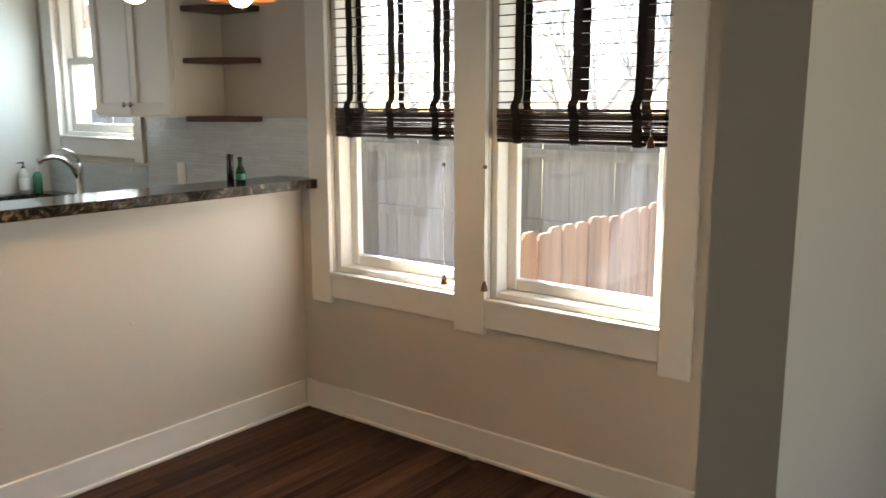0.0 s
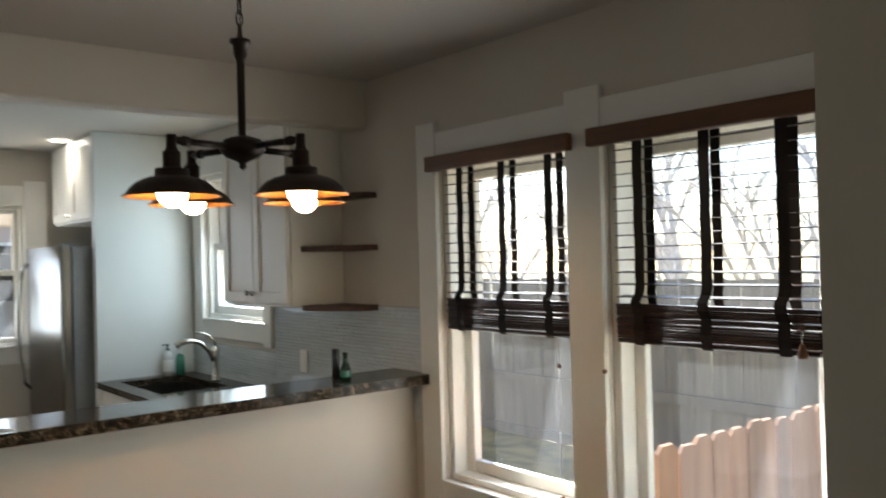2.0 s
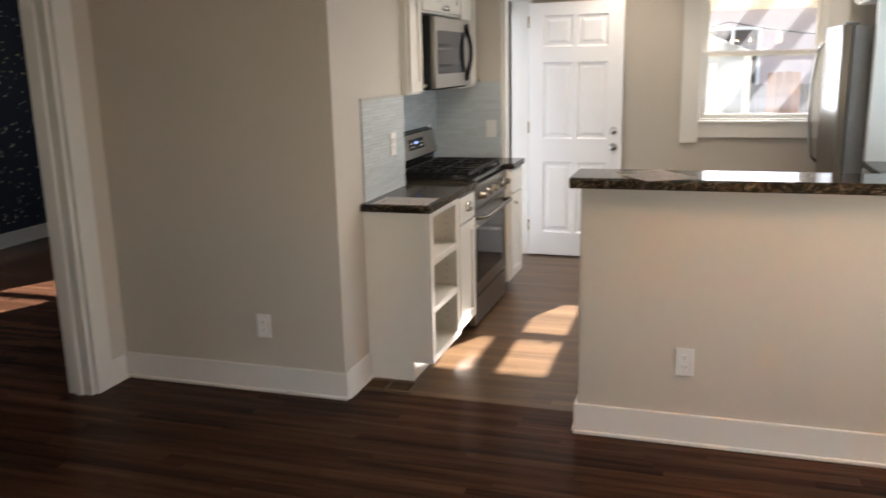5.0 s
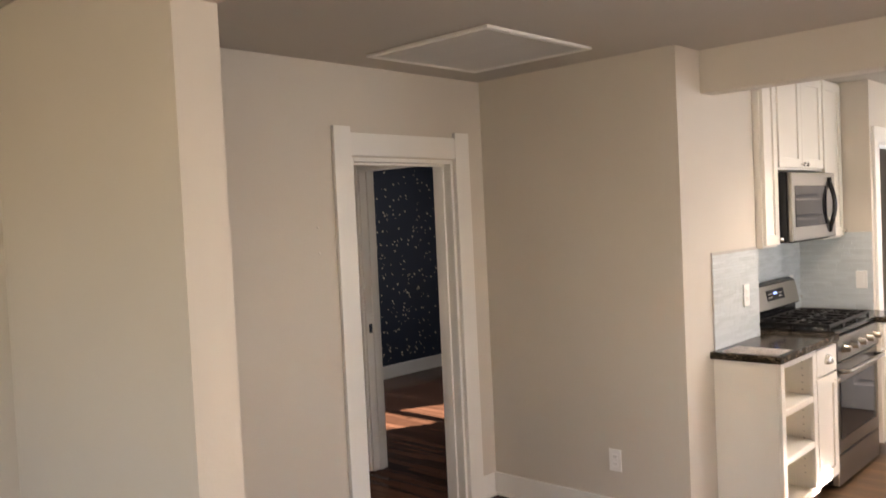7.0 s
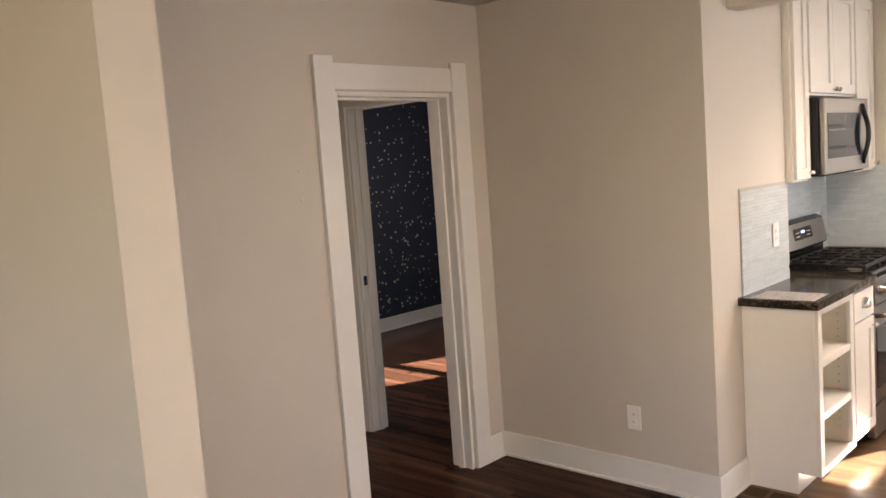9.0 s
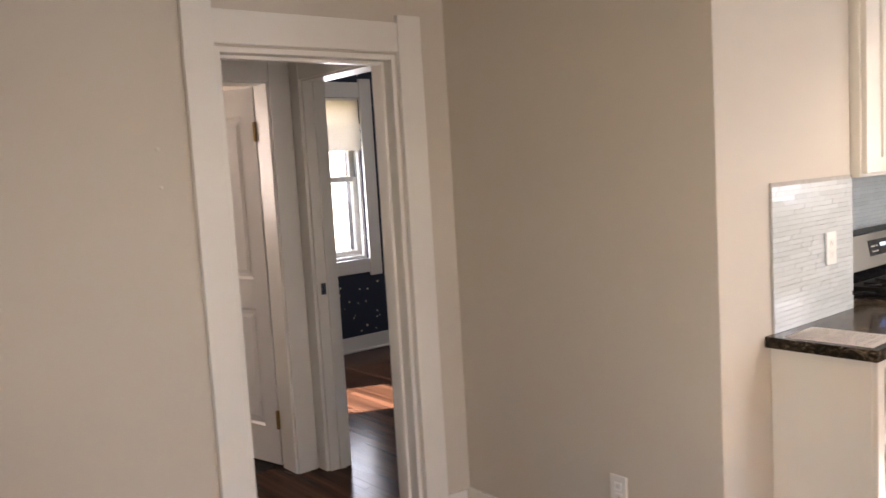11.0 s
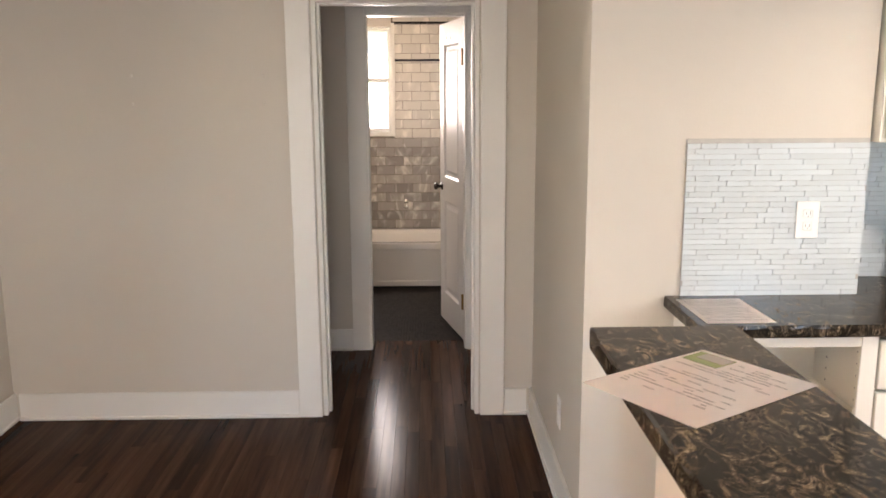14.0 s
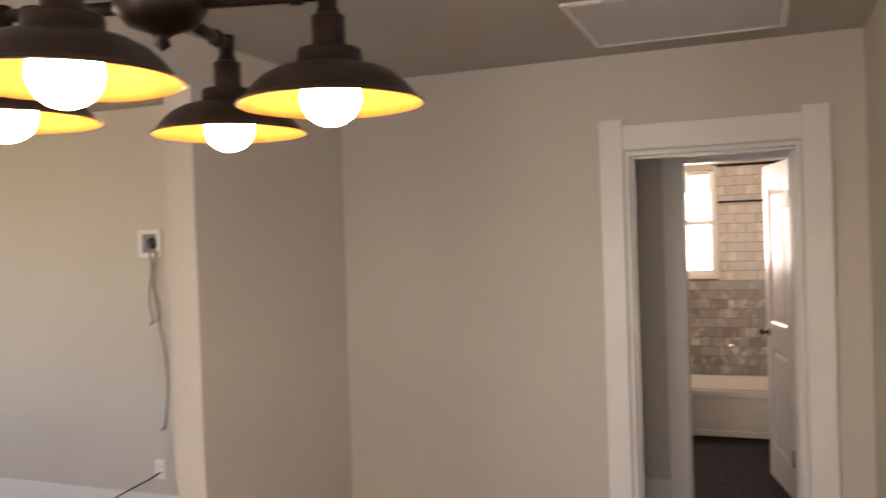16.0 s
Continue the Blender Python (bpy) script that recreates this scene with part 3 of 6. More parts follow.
for y0, y1, z0, z1 in ((-0.935, -0.922, 0, 1.98), (-0.223, -0.21, 0, 1.98), (-0.922, -0.223, 1.967, 1.98)):
    box(b, XW - 0.085, XW - 0.05, y0, y1, z0, z1, 0.002)
split("door_jamb_hall", b, TRIM, "white jamb and stop of the hall doorway")
# bathroom and bedroom door frames
b = B()
for y0, y1, z0, z1 in ((-0.80, -0.78, 0, 2.03), (-0.21, -0.19, 0, 2.03), (-0.78, -0.21, 2.01, 2.03)):
    box(b, -5.654, -5.516, y0, y1, z0, z1, 0.002)
split("door_jamb_bath", b, TRIM, "white jamb of the bathroom doorway")
boards("trim_bath_door", frame_of("west", (-5.52, 0, 0)), [(-0.90, -0.79, 0, 2.14, 0.02), (-0.2, -0.085, 0, 2.14, 0.02), (-0.79, -0.2, 2.02, 2.12, 0.017)], "white casing round the bathroom doorway")
b = B()
for x0, x1, z0, z1 in ((-5.43, -5.41, 0, 2.03), (-4.70, -4.68, 0, 2.03), (-5.41, -4.70, 2.01, 2.03)):
    box(b, x0, x1, -0.064, 0.064, z0, z1, 0.002)
box(b, -5.41, -5.398, -0.01, 0.025, 0, 2.01, 0.002)
split("door_jamb_bedroom", b, TRIM, "white jamb of the bedroom doorway with a strike plate")
b = B()
box(b, -5.4105, -5.407, -0.045, -0.015, 0.93, 0.99, 0.001)
struct("strike_plate", b, CHROME, "nickel strike plate in the bedroom door jamb")
boards("trim_bedroom_door", frame_of("north", (-5.43, -0.06, 0)), [(-0.09, 0.005, 0, 2.14, 0.02), (0.745, 0.85, 0, 2.14, 0.02), (0.005, 0.745, 2.02, 2.12, 0.017)], "white casing round the bedroom doorway")
b = B()
for y0, y1, z0, z1 in ((2.50, 2.522, 0, 2.06), (3.278, 3.30, 0, 2.06), (2.522, 3.278, 2.038, 2.06)):
    box(b, XD - 0.135, XD + 0.004, y0, y1, z0, z1, 0.002)
split("door_jamb_back", b, TRIM, "white jamb of the back doorway")
boards("trim_back_door", frame_of("west", (XD, 0, 0)), [(2.405, 2.51, 0, 2.16, 0.02), (3.29, 3.395, 0, 2.16, 0.02), (2.51, 3.29, 2.05, 2.16, 0.018)], "white casing round the back doorway")


def baseboard(rows):
    """Runs (x0, y0, x1, y1, nx, ny) with a shoe at the floor; the normal points into the room."""
    for x0, y0, x1, y1, nx, ny in rows:
        b = B()
        for t, z0, z1 in ((0.015, 0, 0.135), (0.026, 0, 0.016)):
            xs, ys = sorted((x0, x1)), sorted((y0, y1))
            if nx:
                box(b, min(x0, x0 + nx * t), max(x0, x0 + nx * t), ys[0], ys[1], z0, z1, 0.003)
            else:
                box(b, xs[0], xs[1], min(y0, y0 + ny * t), max(y0, y0 + ny * t), z0, z1, 0.003)
        struct("baseboard", b, TRIM, "tall white painted baseboard")


baseboard([
    (-2.0855, 0, -0.027, 0, 0, -1), (-2.07, -0.0, -2.07, 0.115, -1, 0), (0, YS, 0, -0.0005, -1, 0), (XW, YS + 0.03, XW, -1.074, 1, 0), (XW, -0.065, XW, YN - 0.028, 1, 0),
    (XW + 0.0005, YN, XN + 0.0155, YN, 0, -1), (XN, YN + 0.0005, XN, 0.372, 1, 0), (XW + 0.0005, YS, -3.2055, YS, 0, 1), (-1.3445, YS, -0.03, YS, 0, 1),
    (XW, -7.1, XW, YS - TH - 0.03, 1, 0), (XW + 0.03, YS - TH, -3.2055, YS - TH, 0, -1), (-1.3445, YS - TH, -0.03, YS - TH, 0, -1),
    (-3.205, YS - TH + 0.0005, -3.205, YS - 0.0005, 1, 0), (-1.345, YS - TH + 0.0005, -1.345, YS - 0.0005, -1, 0),
    (-2.9, YK, -0.85, YK, 0, -1), (-7.72, 0.1, -7.72, YK - 0.03, 1, 0), (-5.52, -1.19, -5.52, -0.902, 1, 0), (XD, 3.40, XD, YK - 0.03, 1, 0)])

# ---- kitchen ----


def shaker(bm, x, y0, y1, z0, z1, out=1, t=0.02, rail=0.055):
    """A shaker front on the plane x, facing out along x: one solid with a sunk field."""
    loops = []
    for inset, d in ((0, 0), (0, t - 0.002), (0.002, t), (rail, t), (rail + 0.003, t * 0.5)):
        loops.append([bm.verts.new((x + out * d, y, z)) for y, z in ((y0 + inset, z0 + inset), (y1 - inset, z0 + inset), (y1 - inset, z1 - inset), (y0 + inset, z1 - inset))])
    for a, c in zip(loops, loops[1:]):
        for k in range(4):
            bm.faces.new((a[k], a[(k + 1) % 4], c[(k + 1) % 4], c[k]))
    bm.faces.new(loops[0])
    bm.faces.new(loops[-1])


def knob(parent, p, axis=(1, 0, 0), r=0.014):
    b = B()
    lathe(b, [(0.004, 0), (0.005, 0.012), (r * 0.75, 0.016), (r, 0.022), (r * 0.9, 0.028), (r * 0.4, 0.031), (0.0, 0.0315)], 16)
    q = Vector((0, 0, 1)).rotation_difference(Vector(axis)).to_matrix().to_4x4()
    bmesh.ops.transform(b, matrix=Matrix.Translation(p) @ q, verts=b.verts)
    return part("knob", b, CHROME, parent, "polished nickel knob")


def counter(name, outline, z0, z1, label, material=GRANITE):
    """A stone slab with a rough, chipped edge."""
    b = B()
    rng = random.Random(5)
    pts = []
    n = len(outline)
    for i in range(n):
        a, c = Vector(outline[i]), Vector(outline[(i + 1) % n])
        k = max(1, int((c - a).length / 0.04))
        pts += [a.lerp(c, j / k) for j in range(k)]
    rows = []
    cx = sum(p.x for p in pts) / len(pts)
    cy = sum(p.y for p in pts) / len(pts)
    for z, inset in ((z0, 0.004), (z0 + 0.008, 0.0), (z1 - 0.01, 0.0), (z1, 0.005)):
        ring = []
        for p in pts:
            d = Vector((p.x - cx, p.y - cy)).normalized() * (-inset - (rng.uniform(0, 0.003) if z0 < z < z1 else 0))
            ring.append(b.verts.new((p.x + d.x, p.y + d.y, z)))
        rows.append(ring)
    for r0, r1 in zip(rows, rows[1:]):
        for i in range(len(pts)):
            b.faces.new((r0[i], r0[(i + 1) % len(pts)], r1[(i + 1) % len(pts)], r1[i]))
    b.faces.new(rows[0][::-1])
    b.faces.new(rows[-1])
    return single(name, b, material, label, "countertop")


counter("bar_top", [(-2.10, -0.13), (0.0, -0.13), (0.0, 0.15), (-2.10, 0.15)], 1.0925, 1.135, "black granite bar top with chiselled edge on the half-wall")
counter("range_countertop", [(-3.1995, 0.335), (-2.835, 0.335), (-2.835, 1.203), (-3.459, 1.203), (-3.459, 0.978), (-3.1995, 0.978)], 0.878, 0.915, "black veined granite countertop beside the gas range")
counter("corner_countertop", [(-3.459, 2.008), (-2.80, 2.008), (-2.80, 2.352), (-3.459, 2.352)], 0.878, 0.915, "small black granite countertop past the gas range")

# open shelf end of the base cabinets
root = thing("base_cabinet", (-2.8, 0.6, 0), "white base cabinet with open end shelves and one drawer", "cabinet")


def at_root(bm, root):
    bmesh.ops.transform(bm, matrix=Matrix.Translation(-root.matrix_basis.translation), verts=bm.verts)
    return bm


FX = -2.868
b = B()
box(b, -3.198, FX, 0.372, 0.390, 0.1, 0.877, 0.002)
box(b, -3.198, -2.955, 0.372, 0.390, 0.0, 0.1)
part("end_panel", at_root(b, root), CABINET, root)
b = B()
box(b, -3.198, -3.186, 0.391, 1.2, 0.1, 0.877)
part("back_panel", at_root(b, root), CABINET, root)
for nm, y0, y1, z0, z1 in (("divider", 0.845, 0.863, 0.1185, 0.8615), ("side_panel", 1.182, 1.2, 0.1, 0.877), ("bottom_panel", 0.391, 1.1815, 0.1, 0.118), ("top_panel", 0.391, 1.1815, 0.862, 0.876)):
    b = B()
    box(b, -3.1855, FX - (0.03 if nm == "top_panel" else 0.001), y0, y1, z0, z1, 0.001)
    part(nm, at_root(b, root), CABINET, root)
b = B()
for y0, y1, z0, z1 in ((0.372, 0.418, 0.1, 0.877), (0.815, 0.865, 0.1, 0.877), (0.418, 0.815, 0.1, 0.135), (0.418, 0.815, 0.845, 0.877)):
    box(b, FX, FX + 0.018, y0, y1, z0, z1, 0.002)
part("face_frame", at_root(b, root), CABINET, root)
for z in (0.37, 0.615):
    b = B()
    box(b, -3.184, FX + 0.012, 0.392, 0.844, z, z + 0.018, 0.002)
    box(b, FX - 0.004, FX + 0.016, 0.419, 0.814, z - 0.016, z + 0.0175, 0.002)
    part("shelf", at_root(b, root), CABINET, root)
b = B()
for y in (0.8438, 0.3922):
    for x in (-3.1, FX - 0.05):
        for k in range(17):
            z = 0.2 + k * 0.038
            box(b, x - 0.003, x + 0.003, y - 0.0006, y + 0.0006, z - 0.003, z + 0.003)
tagged(part("shelf_pin_holes", at_root(b, root), INK, root, "small dark shelf-pin holes"), "", "", "", "stuff")
b = B()
box(b, FX, FX + 0.02, 0.872, 1.185, 0.715, 0.862, 0.003)
dr = part("drawer_front", at_root(b, root), CABINET, root)
b = B()
lathe(b, [(0.042, 0.0), (0.041, 0.012), (0.034, 0.024), (0.02, 0.03), (0.0, 0.031)], 24)
bmesh.ops.delete(b, geom=[v for v in b.verts if v.co.y < -0.012], context="VERTS")
bmesh.ops.solidify(b, geom=b.faces[:], thickness=0.002)
bmesh.ops.transform(b, matrix=Matrix.Translation((FX + 0.02, 1.03, 0.785)) @ Matrix(((0, 0, 1, 0), (1, 0, 0, 0), (0, 1, 0, 0), (0, 0, 0, 1))), verts=b.verts)
part("cup_pull", at_root(b, root), CHROME, dr, "polished nickel cup pull")
b = B()
shaker(b, FX, 0.872, 1.185, 0.12, 0.705)
dr = part("door", at_root(b, root), CABINET, root)
knob(dr, Vector((FX + 0.02, 1.15, 0.66)) - root.matrix_basis.translation)
b = B()
box(b, -3.02, -2.957, 0.391, 1.2, 0.001, 0.099)
part("toe_kick", at_root(b, root), CABINET, root)

root = thing("base_cabinet", (-2.85, 2.18, 0), "narrow white base cabinet past the gas range", "cabinet")
b = B()
box(b, -3.45, -2.84, 2.01, 2.355, 0.1, 0.877)
part("body", at_root(b, root), CABINET, root)
b = B()
shaker(b, -2.84, 2.02, 2.345, 0.12, 0.70)
dr = part("door", at_root(b, root), CABINET, root)
knob(dr, Vector((-2.82, 2.06, 0.65)) - root.matrix_basis.translation)
b = B()
box(b, -2.84, -2.82, 2.02, 2.345, 0.715, 0.862, 0.003)
part("drawer_front", at_root(b, root), CABINET, root)


def upper_cabinet(name, x_back, x_front, y0, y1, z0, z1, doors, label, knob_z, out=1):
    root = thing(name, ((x_back + x_front) / 2, (y0 + y1) / 2, z0), label, "cabinet")
    b = B()
    box(b, *sorted((x_back, x_front)), y0, y1, z0, z1, 0.002)
    part("body", at_root(b, root), CABINET, root)
    w = (y1 - y0) / doors
    for i in range(doors):
        b = B()
        a, c = y0 + i * w + 0.012, y0 + (i + 1) * w - 0.012
        if doors > 1:
            a, c = y0 + i * w + (0.014 if i == 0 else 0.002), y0 + (i + 1) * w - (0.014 if i == doors - 1 else 0.002)
        shaker(b, x_front, a, c, z0 + 0.014, z1 - 0.014, out)
        d = part("door", at_root(b, root), CABINET, root)
        ky = c - 0.027 if (i == 0) else a + 0.027
        knob(d, Vector((x_front + out * 0.02, ky, knob_z)) - root.matrix_basis.translation, (out, 0, 0))
    return root


upper_cabinet("wall_cabinet", -3.458, -3.165, 0.985, 1.205, 1.412, 2.47, 1, "narrow white shaker wall cabinet beside the microwave", 1.455)
upper_cabinet("wall_cabinet", -3.458, -3.165, 1.21, 1.985, 1.865, 2.47, 2, "white two-door shaker cabinet above the microwave", 1.90)
upper_cabinet("wall_cabinet", -3.458, -3.165, 1.99, 2.355, 1.412, 2.47, 1, "narrow white shaker wall cabinet by the return wall", 1.455)
upper_cabinet("wall_cabinet", -0.0015, -0.29, 0.557, 1.27, 1.412, 2.30, 2, "white two-door shaker wall cabinet by the sink window", 1.475, -1)
upper_cabinet("wall_cabinet", -0.0015, -0.60, 2.485, 3.4, 1.92, KCEIL - 0.005, 2, "white cabinet above the refrigerator", 1.965, -1)

# corner shelves between the cabinet and the window wall
for z in (1.392, 1.672, 1.915):
    b = B()
    pts = [(0, 0), (-0.24, 0), (-0.235, -0.03), (-0.175, -0.16), (-0.075, -0.285), (-0.03, -0.297), (0, -0.297)]
    lo = [b.verts.new((x, y, 0)) for x, y in pts]
    hi = [b.verts.new((x, y, 0.026)) for x, y in pts]
    b.faces.new(lo[::-1])
    b.faces.new(hi)
    for i in range(len(pts)):
        b.faces.new((lo[i], lo[(i + 1) % len(pts)], hi[(i + 1) % len(pts)], hi[i]))
    bmesh.ops.bevel(b, geom=b.edges[:], offset=0.003, segments=1, affect="EDGES")
    s = single("corner_shelf", b, SHELFWOOD, "dark walnut floating corner shelf with rounded front", "shelf", "corner shelves")
    s.location = (-0.0015, 0.5555, z)

# panel beside the refrigerator
b = B()
box(b, -0.625, 0.0, 2.42, 2.475, 0, KCEIL - 0.002, 0.003)
struct("wall_fridge_panel", b, KPAINT, "white painted panel between sink and refrigerator")

# refrigerator
root = thing("refrigerator", (-0.4, 2.96, 0), "stainless refrigerator with dark grey sides and bowed handle", "refrigerator")
b = B()
box(b, -0.74, -0.05, 2.50, 3.40, 0.03, 1.755, 0.006)
part("cabinet_body", at_root(b, root), DARKSTEEL, root, "dark grey textured side")


def bowed_door(y0, y1, z0, z1, name, handle_y, hz0, hz1):
    b = B()
    n = 14
    cols = []
    for i in range(n + 1):
        f = i / n
        y = y0 + (y1 - y0) * f
        x = -0.792 - 0.018 * math.sin(math.pi * f) ** 0.8
        cols.append([b.verts.new((x, y, z0)), b.verts.new((x, y, z1)), b.verts.new((-0.746, y, z1)), b.verts.new((-0.746, y, z0))])
    for a, c in zip(cols, cols[1:]):
        for k in range(4):
            b.faces.new((a[k], c[k], c[(k + 1) % 4], a[(k + 1) % 4])).smooth = k == 0
    b.faces.new(cols[0])
    b.faces.new(cols[-1][::-1])
    d = part(name, at_root(b, root), STEEL, root, "brushed stainless door")
    b = B()
    pts = [(-0.80, handle_y, hz0), (-0.838, handle_y, hz0 + 0.04)] + [(-0.842 - 0.03 * math.sin(math.pi * k / 8), handle_y, hz0 + 0.06 + (hz1 - hz0 - 0.12) * k / 8) for k in range(9)] + [(-0.838, handle_y, hz1 - 0.04), (-0.80, handle_y, hz1)]
    path_tube(b, pts, 0.011, 12)
    part("handle", at_root(b, root), HANDLESTEEL, d, "long bowed steel handle")


bowed_door(2.502, 3.398, 0.62, 1.76, "fridge_door", 3.33, 0.80, 1.66)
bowed_door(2.502, 3.398, 0.08, 0.61, "freezer_drawer", 3.33, 0.2, 0.5)
b = B()
box(b, -0.785, -0.70, 2.52, 2.58, 1.76, 1.775, 0.004)
part("hinge_cover", at_root(b, root), DARKSTEEL, root)

# sink run
root = thing("sink_cabinet", (-0.3, 1.3, 0), "white sink base cabinets along the window wall", "cabinet")
b = B()
box(b, -0.60, -0.002, 0.12, 2.418, 0.1, 0.72)
box(b, -0.60, -0.585, 0.12, 2.418, 0.72, 0.877)
part("body", at_root(b, root), CABINET, root)
for i in range(4):
    b = B()
    shaker(b, -0.60, 0.3 + i * 0.525, 0.3 + i * 0.525 + 0.51, 0.13, 0.70, -1)
    part("door", at_root(b, root), CABINET, root)
SK = (-0.53, -0.13, 1.62, 2.30)
b = B()
xs, ys = (-0.635, SK[0], SK[1], -0.0015), (0.118, SK[2], SK[3], 2.4185)
for i in range(3):
    for j in range(3):
        if i == 1 and j == 1:
            continue
        box(b, xs[i], xs[i + 1], ys[j], ys[j + 1], 0.878, 0.915)
bmesh.ops.remove_doubles(b, verts=b.verts, dist=0.0002)
single("sink_countertop", b, GRANITE, "black granite countertop with undermount sink cut-out", "countertop")
b = B()
x0, x1, y0, y1 = SK[0] - 0.01, SK[1] + 0.01, SK[2] - 0.01, SK[3] + 0.01
for a, c, d, e in ((x0, x0 + 0.01, y0, y1), (x1 - 0.01, x1, y0, y1), (x0 + 0.01, x1 - 0.01, y0, y0 + 0.01), (x0 + 0.01, x1 - 0.01, y1 - 0.01, y1)):
    box(b, a, c, d, e, 0.725, 0.8775)
box(b, x0, x1, y0, y1, 0.7205, 0.726)
single("sink", b, STEEL, "stainless undermount sink basin in the countertop", "sink")
root = thing("faucet", (-0.085, 1.90, 0.915), "brushed nickel pull-out faucet with side lever", "faucet")
b = B()
lathe(b, [(0.0, 0), (0.028, 0), (0.028, 0.006), (0.022, 0.02), (0.021, 0.09), (0.024, 0.14), (0.026, 0.18), (0.022, 0.205), (0.0, 0.21)], 20)
part("body", b, CHROME, root)
b = B()
path_tube(b, [(-0.005, 0, 0.12), (-0.04, 0.01, 0.19), (-0.085, 0.02, 0.235), (-0.14, 0.035, 0.25), (-0.19, 0.045, 0.243), (-0.225, 0.055, 0.222)], [0.019, 0.017, 0.015, 0.015, 0.017, 0.019], 14)
part("spout", b, CHROME, root)
b = B()
path_tube(b, [(0, 0, 0.20), (0.0, 0.0, 0.235), (-0.03, 0.01, 0.275), (-0.075, 0.02, 0.295), (-0.11, 0.03, 0.292)], [0.012, 0.010, 0.008, 0.006, 0.005], 10)
part("lever", b, CHROME, root)


def pump_bottle(place, r, h, body, name, label):
    root = thing(name, place, label, "bottle")
    b = B()
    lathe(b, [(0, 0), (r, 0), (r, h * 0.6), (r * 0.8, h * 0.72), (0.012, h * 0.76), (0.012, h * 0.8), (0, h * 0.8)], 20)
    part("body", b, body, root)
    b = B()
    lathe(b, [(0.013, h * 0.801), (0.013, h * 0.85), (0.004, h * 0.86), (0.004, h * 0.95), (0.009, h * 0.95), (0.009, h), (0, h)], 14)
    tube(b, (0, 0, h * 0.975), (-0.035, 0.01, h * 0.97), 0.004, 0.003, 8)
    part("pump", b, BLACKENAMEL if body is SOAP else PLASTIC, root)
    b = B()
    lathe(b, [(r + 0.0006, h * 0.12), (r + 0.0006, h * 0.5)], 20)
    if body is SOAP:
        part("label", b, PLASTIC, root, "plain white paper label")
    else:
        b.free()
    return root


pump_bottle((-0.20, 2.375, 0.915), 0.032, 0.20, SOAP, "soap_bottle", "clear hand-soap bottle with black pump by the sink")
pump_bottle((-0.13, 2.345, 0.915), 0.028, 0.17, SOAPGREEN, "soap_bottle", "green dish-soap bottle with pump by the sink")

# bottles on the bar
root = thing("beer_bottle", Matrix.Translation((-0.36, 0.0, 1.135)) @ Matrix.Scale(0.82, 4), "small green glass bottle with green label on the bar", "bottle")
b = B()
lathe(b, [(0, 0.002), (0.026, 0.0), (0.028, 0.006), (0.028, 0.055), (0.022, 0.075), (0.012, 0.095), (0.011, 0.12), (0.013, 0.122), (0.013, 0.132), (0, 0.132)], 20)
part("glass", b, BOTTLE, root)
b = B()
lathe(b, [(0.0285, 0.018), (0.0285, 0.05)], 20)
part("label", b, SOAPGREEN, root, "green paper label")
b = B()
lathe(b, [(0.012, 0.1325), (0.0145, 0.1325), (0.0145, 0.139), (0, 0.14)], 16)
part("cap", b, DARKBOTTLE, root)
root = thing("wine_bottle", Matrix.Translation((-0.368, 0.062, 1.135)) @ Matrix.Scale(0.8, 4), "slim black bottle standing on the bar", "bottle")
b = B()
lathe(b, [(0, 0), (0.02, 0), (0.021, 0.004), (0.021, 0.15), (0.019, 0.156), (0, 0.157)], 20)
part("body", b, DARKBOTTLE, root)


# range
root = thing("gas_range", (-3.1, 1.605, 0), "stainless gas range with black grates and digital backguard", "stove")
Y0, Y1 = 1.21, 2.0
b = B()
box(b, -3.44, -2.90, Y0, Y1, 0.03, 0.90, 0.003)
part("body", at_root(b, root), BLACKENAMEL, root)
b = B()
box(b, -3.44, -2.86, Y0, Y1, 0.90, 0.922, 0.006, 2)
part("cooktop", at_root(b, root), BLACKENAMEL, root, "black enamel cooktop")
b = B()
box(b, -2.898, -2.86, Y0 + 0.004, Y1 - 0.004, 0.21, 0.735, 0.006, 2)
od = part("oven_door", at_root(b, root), STEEL, root, "stainless oven door")
b = B()
box(b, -2.86, -2.857, Y0 + 0.06, Y1 - 0.06, 0.29, 0.62, 0.001)
part("oven_window", at_root(b, root), BLACKGLASS, od, "black glass oven window")
b = B()
path_tube(b, [(-2.86, Y0 + 0.05, 0.685), (-2.815, Y0 + 0.06, 0.69)] + [(-2.805 - 0.0, Y0 + 0.08 + k * (Y1 - Y0 - 0.16) / 6, 0.69) for k in range(7)] + [(-2.815, Y1 - 0.06, 0.69), (-2.86, Y1 - 0.05, 0.685)], 0.013, 12)
part("handle", at_root(b, root), STEEL, od, "steel bar handle")
b = B()
box(b, -2.898, -2.86, Y0 + 0.004, Y1 - 0.004, 0.03, 0.20, 0.006, 2)
part("storage_drawer", at_root(b, root), STEEL, root, "stainless storage drawer")
b = B()
box(b, -2.898, -2.85, Y0, Y1, 0.745, 0.885, 0.008, 2)
pn = part("control_panel", at_root(b, root), STEEL, root, "stainless front with burner knobs")
